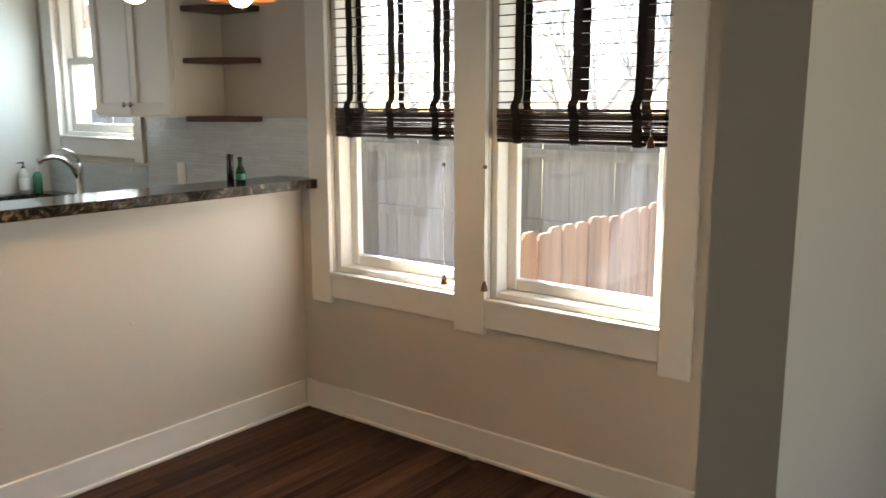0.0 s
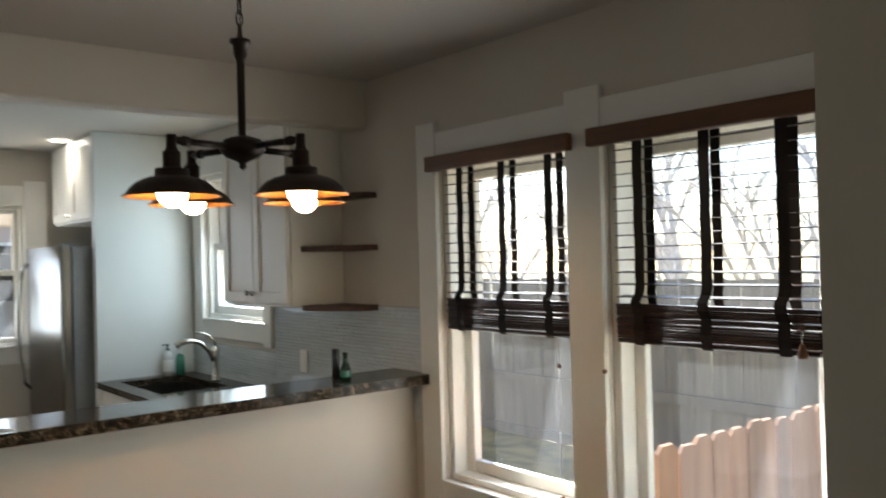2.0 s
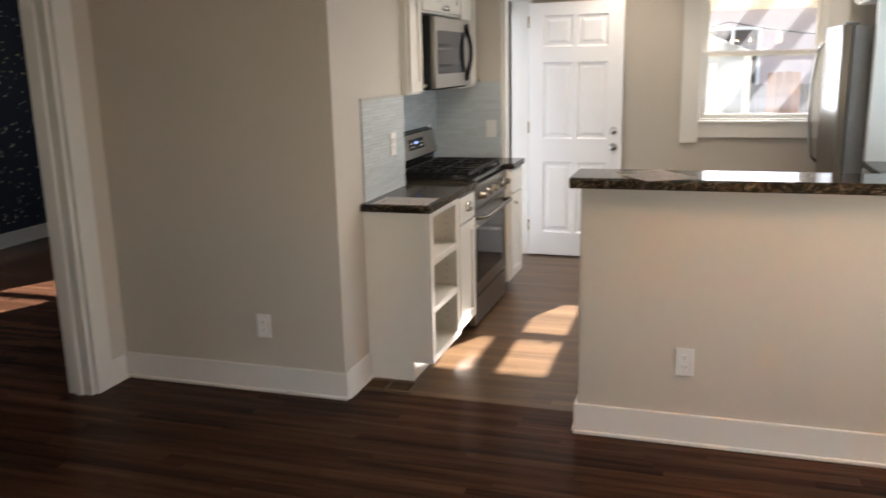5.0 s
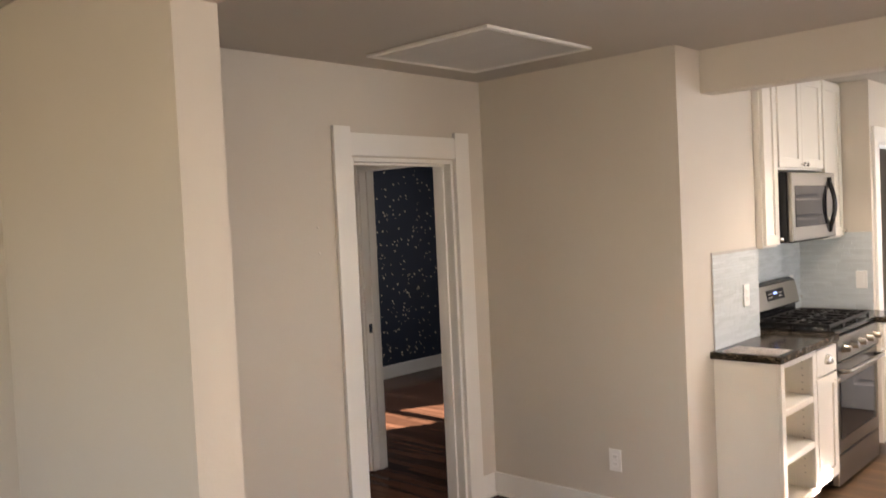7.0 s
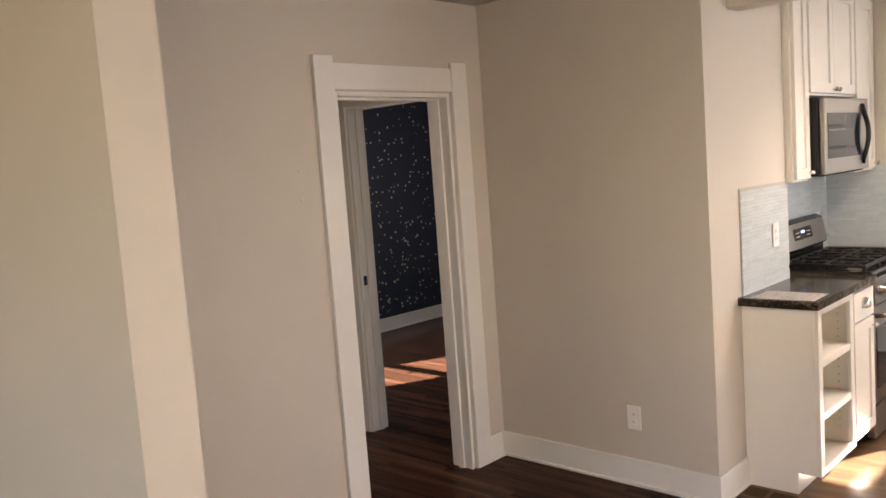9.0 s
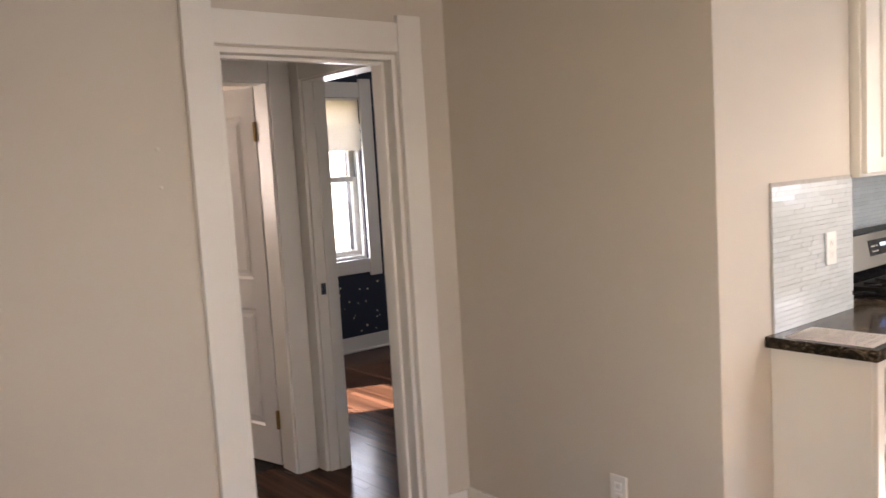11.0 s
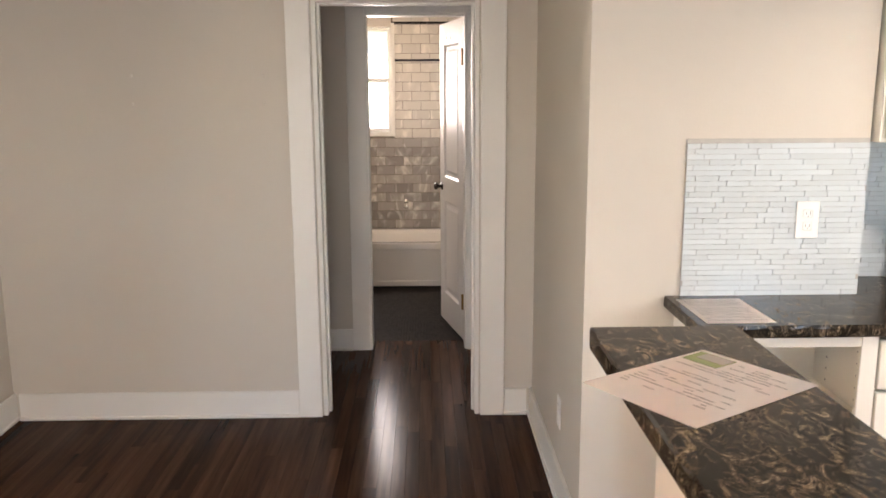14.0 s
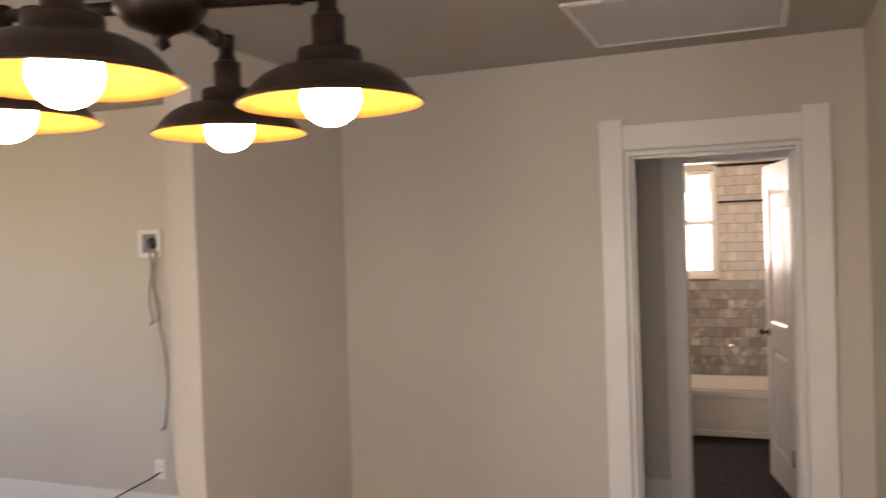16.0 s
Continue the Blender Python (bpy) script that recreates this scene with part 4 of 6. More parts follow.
for k in range(5):
    b = B()
    lathe(b, [(0.026, 0), (0.026, 0.006), (0.021, 0.01), (0.019, 0.038), (0.016, 0.042), (0, 0.042)], 20)
    box(b, -0.004, 0.004, -0.018, 0.018, 0.042, 0.046, 0.001)
    bmesh.ops.transform(b, matrix=Matrix.Translation((-2.849, Y0 + 0.10 + k * 0.148, 0.815)) @ pose(0, 0, 0, 0, 90, 0), verts=b.verts)
    part("burner_knob", at_root(b, root), STEEL, pn, "steel burner knob")
b = B()
v = [(-3.44, 0.93), (-3.44, 1.155), (-3.40, 1.165), (-3.365, 1.15), (-3.335, 1.0), (-3.36, 0.985), (-3.36, 0.93)]
ends = [[b.verts.new((x, y, z)) for x, z in v] for y in (Y0 + 0.005, Y1 - 0.005)]
b.faces.new(ends[0])
b.faces.new(ends[1][::-1])
for i in range(len(v)):
    b.faces.new((ends[0][i], ends[0][(i + 1) % len(v)], ends[1][(i + 1) % len(v)], ends[1][i]))
bg = part("backguard", at_root(b, root), BLACKENAMEL, root, "black backguard")
tilt = (Vector((-3.365, 0, 1.15)) - Vector((-3.335, 0, 1.0))).normalized()
nrm = Vector((-tilt.z, 0, tilt.x)) * -1


def guard_plate(y0, y1, s0, s1, lift, material, name, label, round_it=0.0):
    b = B()
    base = Vector((-3.335, 0, 1.0))
    q = []
    for y, s in ((y0, s0), (y1, s0), (y1, s1), (y0, s1)):
        p = base + tilt * s + nrm * lift
        q.append(Vector((p.x, y, p.z)))
    lo = [b.verts.new(p - nrm * 0.004) for p in q]
    hi = [b.verts.new(p) for p in q]
    b.faces.new(hi)
    b.faces.new(lo[::-1])
    for i in range(4):
        b.faces.new((lo[i], lo[(i + 1) % 4], hi[(i + 1) % 4], hi[i]))
    if round_it:
        bmesh.ops.bevel(b, geom=[e for e in b.edges if abs((e.verts[0].co - e.verts[1].co).normalized().dot(nrm)) > 0.9], offset=round_it, segments=4, affect="EDGES")
    return part(name, at_root(b, root), material, bg, label)


guard_plate(Y0 + 0.012, Y1 - 0.012, 0.002, 0.148, 0.006, STEEL, "panel", "stainless backguard panel", 0.015)
guard_plate(Y0 + 0.26, Y0 + 0.54, 0.05, 0.118, 0.009, BLACKGLASS, "display", "black digital clock display")
for k in range(3):
    for j in range(2):
        guard_plate(Y0 + 0.28 + k * 0.022, Y0 + 0.293 + k * 0.022, 0.066 + j * 0.022, 0.072 + j * 0.022, 0.0098, VENTMETAL, "button", "small pale touch key")
        guard_plate(Y0 + 0.45 + k * 0.022, Y0 + 0.463 + k * 0.022, 0.066 + j * 0.022, 0.072 + j * 0.022, 0.0098, VENTMETAL, "button", "small pale touch key")
guard_plate(Y0 + 0.365, Y0 + 0.425, 0.085, 0.1, 0.0098, glow("clock_digits", (0.25, 0.4, 1.0), 0.12), "clock", "lit blue clock digits")
for k, (gy0, gy1) in enumerate(((Y0 + 0.02, Y0 + 0.27), (Y0 + 0.275, Y1 - 0.275), (Y1 - 0.27, Y1 - 0.02))):
    b = B()
    gx0, gx1, z = -3.33, -2.895, 0.948
    for a, c, d, e in ((gx0, gx1, gy0, gy0 + 0.012), (gx0, gx1, gy1 - 0.012, gy1), (gx0, gx0 + 0.012, gy0, gy1), (gx1 - 0.012, gx1, gy0, gy1), ((gx0 + gx1) / 2 - 0.006, (gx0 + gx1) / 2 + 0.006, gy0, gy1), (gx0, gx1, (gy0 + gy1) / 2 - 0.006, (gy0 + gy1) / 2 + 0.006)):
        box(b, a, c, d, e, z - 0.01, z + 0.008, 0.002)
    for x in (gx0, gx1 - 0.014, (gx0 + gx1) / 2 - 0.007):
        for y in (gy0, gy1 - 0.014):
            box(b, x, x + 0.014, y, y + 0.014, 0.922, z)
    for fx in (0.26, 0.74):
        cx = gx0 + (gx1 - gx0) * fx
        cy = (gy0 + gy1) / 2
        for a in range(4):
            d = Vector((math.cos(math.pi / 4 + a * math.pi / 2), math.sin(math.pi / 4 + a * math.pi / 2), 0))
            tube(b, Vector((cx, cy, z + 0.003)) + d * 0.03, Vector((cx, cy, z + 0.003)) + d * 0.1, 0.005, 0.005, 6)
    part("grate", at_root(b, root), IRON, root, "cast-iron burner grate")
for cy in (Y0 + 0.145, (Y0 + Y1) / 2, Y1 - 0.145):
    for cx in (-3.20, -2.995):
        b = B()
        lathe(b, [(0.045, 0.9225), (0.043, 0.93), (0.036, 0.932), (0.036, 0.94), (0.03, 0.943), (0, 0.943)], 20, (cx, cy, 0))
        part("burner", at_root(b, root), CHROME if cx > -3.1 else IRON, root, "round burner head")

# microwave
root = thing("microwave", (-3.25, 1.6, 1.43), "stainless over-the-range microwave with black bowed handle", "microwave")
b = B()
box(b, -3.458, -3.11, 1.215, 1.98, 1.432, 1.85, 0.004)
part("body", at_root(b, root), BLACKENAMEL, root, "black casing")
b = B()
box(b, -3.11, -3.08, 1.225, 1.978, 1.438, 1.846, 0.008, 2)
dr = part("door", at_root(b, root), STEEL, root, "stainless door")
b = B()
box(b, -3.08, -3.0775, 1.27, 1.81, 1.52, 1.765, 0.001)
part("window", at_root(b, root), BLACKGLASS, dr, "black glass window")
b = B()
path_tube(b, [(-3.08, 1.86, 1.47)] + [(-3.085 - 0.0 + 0.04 * math.sin(math.pi * k / 10), 1.86 - 0.0, 1.475 + 0.335 * k / 10) for k in range(1, 10)] + [(-3.08, 1.86, 1.815)], 0.014, 12)
part("handle", at_root(b, root), BLACKENAMEL, dr, "bowed black handle")
b = B()
for k in range(12):
    box(b, -3.4, -3.1, 1.26 + k * 0.058, 1.29 + k * 0.058, 1.4285, 1.4315)
part("grille", at_root(b, root), IRON, root, "dark vent slots underneath")

# back door, swung open
root = thing("back_door", frame_of("north", (-2.955, 3.285, 0.012)) @ pose(0, 0, 0, 0, 0, -1.0), "white six-panel back door standing wide open", "door")
DW, DH, DT = 0.735, 2.005, 0.042


def panel_door(root, w, h, t, panels, material, name="slab"):
    """A slab with sunk, raised-field panels (x0, x1, z0, z1) on both faces."""
    b = B()
    xs = sorted({0, w, *(p[i] for p in panels for i in (0, 1))})
    zs = sorted({0, h, *(p[i] for p in panels for i in (2, 3))})
    for i in range(len(xs) - 1):
        for j in range(len(zs) - 1):
            c = ((xs[i] + xs[i + 1]) / 2, (zs[j] + zs[j + 1]) / 2)
            if any(p[0] < c[0] < p[1] and p[2] < c[1] < p[3] for p in panels):
                continue
            box(b, xs[i], xs[i + 1], -t, 0, zs[j], zs[j + 1])
    bmesh.ops.remove_doubles(b, verts=b.verts, dist=0.0003)
    slab = part(name, b, material, root)
    for x0, x1, z0, z1 in panels:
        b = B()
        for side in (0, 1):
            y0 = -0.0 if side else -t
            s = -1 if side else 1
            rows = []
            for inset, dy in ((0, 0.0), (0.012, 0.012), (0.03, 0.012), (0.05, 0.004)):
                y = y0 + s * dy
                rows.append([b.verts.new(p) for p in ((x0 + inset, y, z0 + inset), (x1 - inset, y, z0 + inset), (x1 - inset, y, z1 - inset), (x0 + inset, y, z1 - inset))])
            for r0, r1 in zip(rows, rows[1:]):
                for k in range(4):
                    b.faces.new((r0[k], r0[(k + 1) % 4], r1[(k + 1) % 4], r1[k]))
            b.faces.new(rows[-1])
        part("door_panel", b, material, slab)
    return slab


pw = 0.235
pa, pb = (0.115, 0.115 + pw), (DW - 0.115 - pw, DW - 0.115)
panel_door(root, DW, DH, DT, [(a, c, z0, z1) for a, c in (pa, pb) for z0, z1 in ((0.19, 0.77), (0.955, 1.555), (1.67, 1.91))], DOORWHITE)
for z, r in ((0.895, 0.027), (1.02, 0.022)):
    b = B()
    lathe(b, [(0.031, 0), (0.031, 0.006), (0.012, 0.01), (0.012, 0.03), (r, 0.04), (r, 0.055), (r * 0.7, 0.064), (0, 0.066)] if z < 1 else [(0.03, 0), (0.03, 0.012), (0.02, 0.016), (0.02, 0.024), (0, 0.025)], 20)
    bmesh.ops.transform(b, matrix=Matrix.Translation((DW - 0.06, -DT, z)) @ pose(0, 0, 0, 90, 0, 0), verts=b.verts)
    part("door_knob" if z < 1 else "deadbolt", b, CHROME, root, "polished nickel knob" if z < 1 else "polished nickel deadbolt")
for z in (0.2, 1.0, 1.82):
    b = B()
    box(b, -0.008, 0.004, -DT - 0.006, -0.004, z, z + 0.09, 0.002)
    part("hinge", b, BRASS, root, "worn brass hinge")

# ---- wall plates ----


def wall_plate(m, label, kind):
    root = thing("light_switch" if kind == "switch" else "wall_outlet", m, label, "switch" if kind == "switch" else "outlet")
    b = B()
    box(b, -0.037, 0.037, -0.0065, -0.0005, -0.06, 0.06, 0.003, 2)
    part("plate", b, PLASTIC, root)
    if kind == "switch":
        b = B()
        box(b, -0.016, 0.016, -0.009, -0.006, -0.033, 0.033, 0.001)
        part("rocker", b, PLASTIC, root)
    else:
        for z in (-0.02, 0.02):
            b = B()
            box(b, -0.015, 0.015, -0.0085, -0.006, z - 0.014, z + 0.014, 0.003)
            s = part("socket", b, PLASTIC, root)
            b = B()
            box(b, -0.007, -0.005, -0.0089, -0.0084, z - 0.004, z + 0.006)
            box(b, 0.005, 0.007, -0.0089, -0.0084, z - 0.004, z + 0.006)
            tube(b, (0, -0.0084, z - 0.008), (0, -0.0089, z - 0.008), 0.002, 0.002, 8)
            part("slots", b, INK, s, "dark slots")
    return root


def facing(side, place):
    """A plate's pose on a wall: local -y looks into the room."""
    return Matrix.Translation(place) @ pose(0, 0, 0, 0, 0, {"south": 0, "east": 90, "west": -90, "north": 180}[side])


wall_plate(facing("south", (-1.634, 0, 0.363)), "white duplex outlet low on the half-wall", "outlet")
wall_plate(facing("south", (-3.625, YN, 0.342)), "white duplex outlet low on the nib wall", "outlet")
wall_plate(facing("east", (XN + 0.012, 0.785, 1.166)), "white duplex outlet on the mosaic backsplash", "outlet")
wall_plate(facing("south", (-3.04, 2.36 - 0.012, 1.12)), "white switch plate on the return backsplash", "switch")
wall_plate(facing("west", (-0.012, 0.945, 1.103)), "white switch plate on the sink backsplash", "switch")
wall_plate(facing("east", (-3.448, 2.16, 1.10)), "white outlet behind the gas range", "outlet")

# ---- dining room things ----
root = thing("chandelier", (-1.287, -1.017, CEIL), "dark bronze four-arm chandelier with copper-lined barn shades", "ceiling lamp")
HZ = 1.911 - CEIL
b = B()
lathe(b, [(0.0, 0.0), (0.068, 0.0), (0.070, -0.020), (0.062, -0.036), (0.05, -0.052), (0.03, -0.064), (0.0, -0.066)], 28)
for a in (0.6, 3.7):
    lathe(b, [(0.005, -0.046), (0.005, -0.066), (0.0, -0.072)], 10, (0.045 * math.cos(a), 0.045 * math.sin(a), 0))
part("canopy", b, BLACKMETAL, root)
z = -0.064
for k in range(7):
    b = B()
    n, prof = 20, []
    for i in range(n):
        a = 2 * math.pi * i / n
        x, zz = 0.008 * math.cos(a), 0.019 * math.sin(a)
        prof.append(Vector((x, 0, zz - 0.017 + z)) if k % 2 else Vector((0, x, zz - 0.017 + z)))
    prof.append(prof[0])
    path_tube(b, prof, 0.0024, 6)
    part("chain_link", b, BLACKMETAL, root)
    z -= 0.031
b = B()
path_tube(b, [(0.003 * math.sin(k * 1.3), 0.003 * math.cos(k * 1.9), -0.064 + (z + 0.064) * k / 8) for k in range(9)], 0.0018, 6)
part("cord", b, BLACKMETAL, root)
b = B()
lathe(b, [(0, z + 0.012), (0.006, z + 0.01), (0.008, z - 0.004), (0.026, z - 0.008), (0.026, z - 0.016), (0.018, z - 0.022), (0.017, z - 0.045), (0.012, z - 0.055), (0.0095, z - 0.06), (0.0095, HZ + 0.03), (0.02, HZ + 0.028), (0.045, HZ + 0.02), (0.055, HZ + 0.004), (0.055, HZ - 0.008), (0.04, HZ - 0.024), (0.014, HZ - 0.034), (0.008, HZ - 0.04), (0.010, HZ - 0.048), (0.0, HZ - 0.055)], 26)
part("stem", b, BLACKMETAL, root)
R = 0.203
for k in range(4):
    a = radians(14 + 90 * k)
    d = Vector((math.cos(a), math.sin(a), 0))
    b = B()
    tube(b, d * 0.05 + Vector((0, 0, HZ)), d * R + Vector((0, 0, HZ)), 0.0085, 0.0085, 12)
    lathe(b, [(0.0, HZ + 0.012), (0.011, HZ + 0.012), (0.011, HZ - 0.018), (0.013, HZ - 0.019), (0.013, HZ - 0.025)], 14, d * R)
    tube(b, d * (R - 0.045) + Vector((0, 0, HZ)), d * (R - 0.03) + Vector((0, 0, HZ)), 0.0115, 0.0115, 12)
    arm = part("arm", b, BLACKMETAL, root)
    b = B()
    sz = HZ - 0.024
    outer = [(0.013, sz), (0.0195, sz - 0.003), (0.0195, sz - 0.036), (0.022, sz - 0.040), (0.0365, sz - 0.042), (0.0375, sz - 0.045), (0.0375, sz - 0.058), (0.046, sz - 0.061), (0.064, sz - 0.066), (0.079, sz - 0.074), (0.091, sz - 0.085), (0.099, sz - 0.096), (0.104, sz - 0.101), (0.1095, sz - 0.104)]
    inner = [(r - 0.0022, h - 0.0012) for r, h in outer[::-1]]
    lathe(b, outer + inner[:1], 36, d * R)
    sh = part("shade", b, BLACKMETAL, root, "dark bronze barn shade")
    b = B()
    lathe(b, inner + [(0.0, sz - 0.012)], 36, d * R)
    part("shade_lining", b, COPPER, sh, "warm copper shade lining")
    b = B()
    lathe(b, [(0.0, sz - 0.03), (0.014, sz - 0.032), (0.014, sz - 0.055), (0.0, sz - 0.055)], 14, d * R)
    part("lamp_holder", b, BLACKMETAL, sh)
    b = B()
    prof = [(0.012, sz - 0.056), (0.014, sz - 0.066)] + [(0.0345 * math.sin(t), sz - 0.096 + 0.034 * math.cos(t)) for t in [0.55 + 0.26 * i for i in range(11)]] + [(0.0, sz - 0.13)]
    lathe(b, prof, 24, d * R)
    part("bulb", b, BULB, sh, "lit warm white globe bulb")

# blinds


def wood_blind(y0, y1, label):
    """Raised wooden blind: valance, open slats, stacked slats, cloth tapes. Local origin at the top of the opening."""
    w = y1 - y0
    root = thing("window_blind", (0, y1, 2.056), label, "blind", "dining window blinds")
    b = B()
    box(b, -0.062, -0.026, -w - 0.002, 0.05, -0.068, -0.006, 0.006, 2)
    part("valance", b, VALANCE, root, "reddish brown wooden valance")
    b = B()
    box(b, -0.022, 0.03, -w + 0.02, -0.02, -0.035, -0.0, 0.002)
    part("head_rail", b, VALANCE, root)
    rng = random.Random(3)
    b = B()
    box(b, -0.0245, 0.0245, -w + 0.03, -0.03, -0.0014, 0.0014, 0.001)
    slat = made(b, "slat", BLINDWOOD)
    z = -0.085
    zs = []
    while z > -0.585:
        zs.append(z)
        z -= 0.0405
    b = B()
    box(b, -0.0255, 0.0255, -w + 0.03, -0.03, -0.0026, 0.0026, 0.001)
    pressed = made(b, "slat", BLINDWOOD)
    stack = [-0.598 - 0.0058 * k for k in range(19)]
    for i, h in enumerate(zs + stack):
        s = new("slat", slat if h > -0.595 else pressed)
        s.parent = root
        s.matrix_basis = pose(0.006 + (rng.uniform(-0.004, 0.004) if h < -0.595 else 0), rng.uniform(-0.002, 0.002), h, rng.uniform(-0.25, 0.25), rng.uniform(-5.5, -3) if h > -0.595 else rng.uniform(-3, 3), 0)
    b = B()
    box(b, -0.02, 0.03, -w + 0.03, -0.03, -0.722, -0.708, 0.003)
    part("bottom_rail", b, BLINDWOOD, root)
    for f in (0.14, 0.47, 0.80):
        yy = -w * f - 0.03
        for x, wd, nm in ((-0.026, 0.019, "front_tape"), (0.036, 0.017, "back_tape")):
            b = B()
            rows = []
            for i in range(30):
                h = -0.04 - 0.685 * i / 29
                bulge = 0.0 if h > -0.56 else 0.012 * abs(math.sin((h + 0.56) * 40)) + 0.004
                bow = 0.004 * math.sin(i * 0.9)
                side = 0.012 * math.exp(-((h + 0.585) / 0.03) ** 2)
                rows.append([b.verts.new((x + (-bulge if x < 0 else bulge) + bow * 0.4, yy + sgn * wd + side, h)) for sgn in (-1, 1)])
            for r0, r1 in zip(rows, rows[1:]):
                b.faces.new((r0[0], r0[1], r1[1], r1[0]))
            bmesh.ops.solidify(b, geom=b.faces[:], thickness=0.0012)
            part(nm, b, TAPE, root, "dark brown woven cloth tape")
    return root


wood_blind(-0.965, -0.225, "dark wooden blind half raised over the dining window")
wood_blind(-1.845, -1.105, "dark wooden blind half raised over the dining window")


def pull_cord(y, z0, z1, label, name="blind_cord"):
    root = thing(name, (-0.045, y, z0), label, "cord")
    b = B()
    path_tube(b, [(0.003 * math.sin(k * 2.1), 0.002 * math.cos(k), (z1 - z0) * k / 10) for k in range(11)], 0.0016, 6)
    part("string", b, PLASTIC, root)
    b = B()
    lathe(b, [(0.0, 0.012), (0.006, 0.010), (0.014, -0.018), (0.015, -0.028), (0.0, -0.03)], 12, (0, 0, z1 - z0))
    part("tassel", b, VALANCE, root, "turned wooden tassel")
    b = B()
    lathe(b, [(0.0, 0.009), (0.008, 0.004), (0.009, -0.003), (0.0, -0.009)], 12, (0, 0, (z1 - z0) * 0.12))
    part("bead", b, VALANCE, root, "small wooden bead")


pull_cord(-0.895, 1.30, 0.77, "tan pull cord with wooden tassel by the window")
pull_cord(-1.10, 1.30, 0.77, "tan pull cord with wooden tassel by the window")
pull_cord(-1.78, 1.42, 1.36, "short cord with wooden tassel on the blind", "blind_cord")


def sheet(name, m, w, h, rows, label, green=False):
    root = thing(name, m, label, "paper")
    b = B()
    nx, ny = 8, 10
    g = [[b.verts.new((w * (i / nx - 0.5), h * (j / ny - 0.5), 0.0008 + 0.0002 * math.sin(j * 0.6 + i))) for i in range(nx + 1)] for j in range(ny + 1)]
    for j in range(ny):
        for i in range(nx):
            b.faces.new((g[j][i], g[j][i + 1], g[j + 1][i + 1], g[j + 1][i]))
    bmesh.ops.solidify(b, geom=b.faces[:], thickness=0.0004)
    part("page", b, PAPER, root)
    b = B()
    rng = random.Random(len(label))
    y = h * 0.41
    while y > -h * (0.30 if green else 0.42):
        top = green and y > h * 0.24
        x = -w * (0.08 if top else 0.42)
        while x < w * 0.36:
            e = min(x + rng.uniform(0.04, 0.22) * w, w * 0.42)
            if rng.random() < (0.6 if green else 0.92):
                box(b, x, e, y - 0.0009, y + 0.0009, 0.0014, 0.0016)
            x = e + 0.004
        y -= rows * (1.0 if rng.random() < 0.8 else 1.8)
    tagged(part("print", b, INK, root, "unreadable grey print as plain bars"), "", "", "", "stuff")
    if green:
        b = B()
        box(b, -w * 0.46, -w * 0.14, h * 0.27, h * 0.46, 0.0014, 0.0017)
        part("photo", b, GREENINK, root, "small green landscape picture")
        b = B()
        box(b, -w * 0.40, -w * 0.15, h * 0.34, h * 0.45, 0.0018, 0.0021)
        part("house_in_photo", b, WIRE, root, "grey roof shape in the picture")


sheet("flyer", Matrix.Translation((-1.779, -0.024, 1.1355)) @ pose(0, 0, 0, 0, 0, 33), 0.216, 0.285, 0.0105, "printed paper flyer with a small photo on the bar", True)
sheet("notice_sheet", Matrix.Translation((-3.005, 0.465, 0.9155)) @ pose(0, 0, 0, 0, 0, 91), 0.205, 0.285, 0.0095, "printed white sheet on the granite counter")

# return air vent in the ceiling
root = thing("ceiling_vent", (-3.845, -0.635, CEIL), "off-white slatted return-air grille in the ceiling", "vent")
b = B()
X, Y = 0.375, 0.395
for x0, x1, y0, y1 in ((-X, X, -Y, -Y + 0.028), (-X, X, Y - 0.028, Y), (-X, -X + 0.028, -Y + 0.028, Y - 0.028), (X - 0.028, X, -Y + 0.028, Y - 0.028)):
    box(b, x0, x1, y0, y1, -0.014, -0.0005, 0.003)
part("frame", b, TRIM, root)
b = B()
box(b, -X + 0.02, X - 0.02, -Y + 0.02, Y - 0.02, -0.0025, -0.0006)
part("backing", b, VENTBACK, root)
b = B()
box(b, -0.0055, 0.0055, -Y + 0.03, Y - 0.03, -0.0008, 0.0008)
blade = made(b, "slat", VENTMETAL)
for k in range(48):
    s = new("slat", blade)
    s.parent = root
    s.matrix_basis = pose(-X + 0.035 + k * (2 * X - 0.07) / 47, 0, -0.0075, 0, 35, 0)

# floor register by the nib wall
root = thing("floor_register", (-3.06, 0.28, 0.0), "bronze floor register set in the oak floor", "vent")
b = B()
for x0, x1, y0, y1 in ((-0.14, 0.14, -0.07, -0.052), (-0.14, 0.14, 0.052, 0.07), (-0.14, -0.122, -0.052, 0.052), (0.122, 0.14, -0.052, 0.052), (-0.006, 0.006, -0.052, 0.052)):
    box(b, x0, x1, y0, y1, 0.0005, 0.006, 0.001)
part("frame", b, BRONZEVENT, root)
# flat black sheet as the duct's shade, no depth below
b = B()
box(b, -0.122, 0.122, -0.052, 0.052, 0.0003, 0.0012)
part("duct_shade_sheet", b, SHADOWBLACK, root)
for k in range(9):
    b = B()
    box(b, -0.122, 0.122, -0.047 + k * 0.0115, -0.0445 + k * 0.0115, 0.0012, 0.0045)
    part("slat", b, BRONZEVENT, root)

# wall register on the partition
root = thing("wall_register", (-3.925, YS, 0.19), "white slatted wall register beside the corner", "vent")
b = B()
for x0, x1, z0, z1 in ((-0.16, 0.16, -0.115, -0.09), (-0.16, 0.16, 0.09, 0.115), (-0.16, -0.135, -0.09, 0.09), (0.135, 0.16, -0.09, 0.09)):
    box(b, x0, x1, 0.0155, 0.03, z0, z1, 0.002)
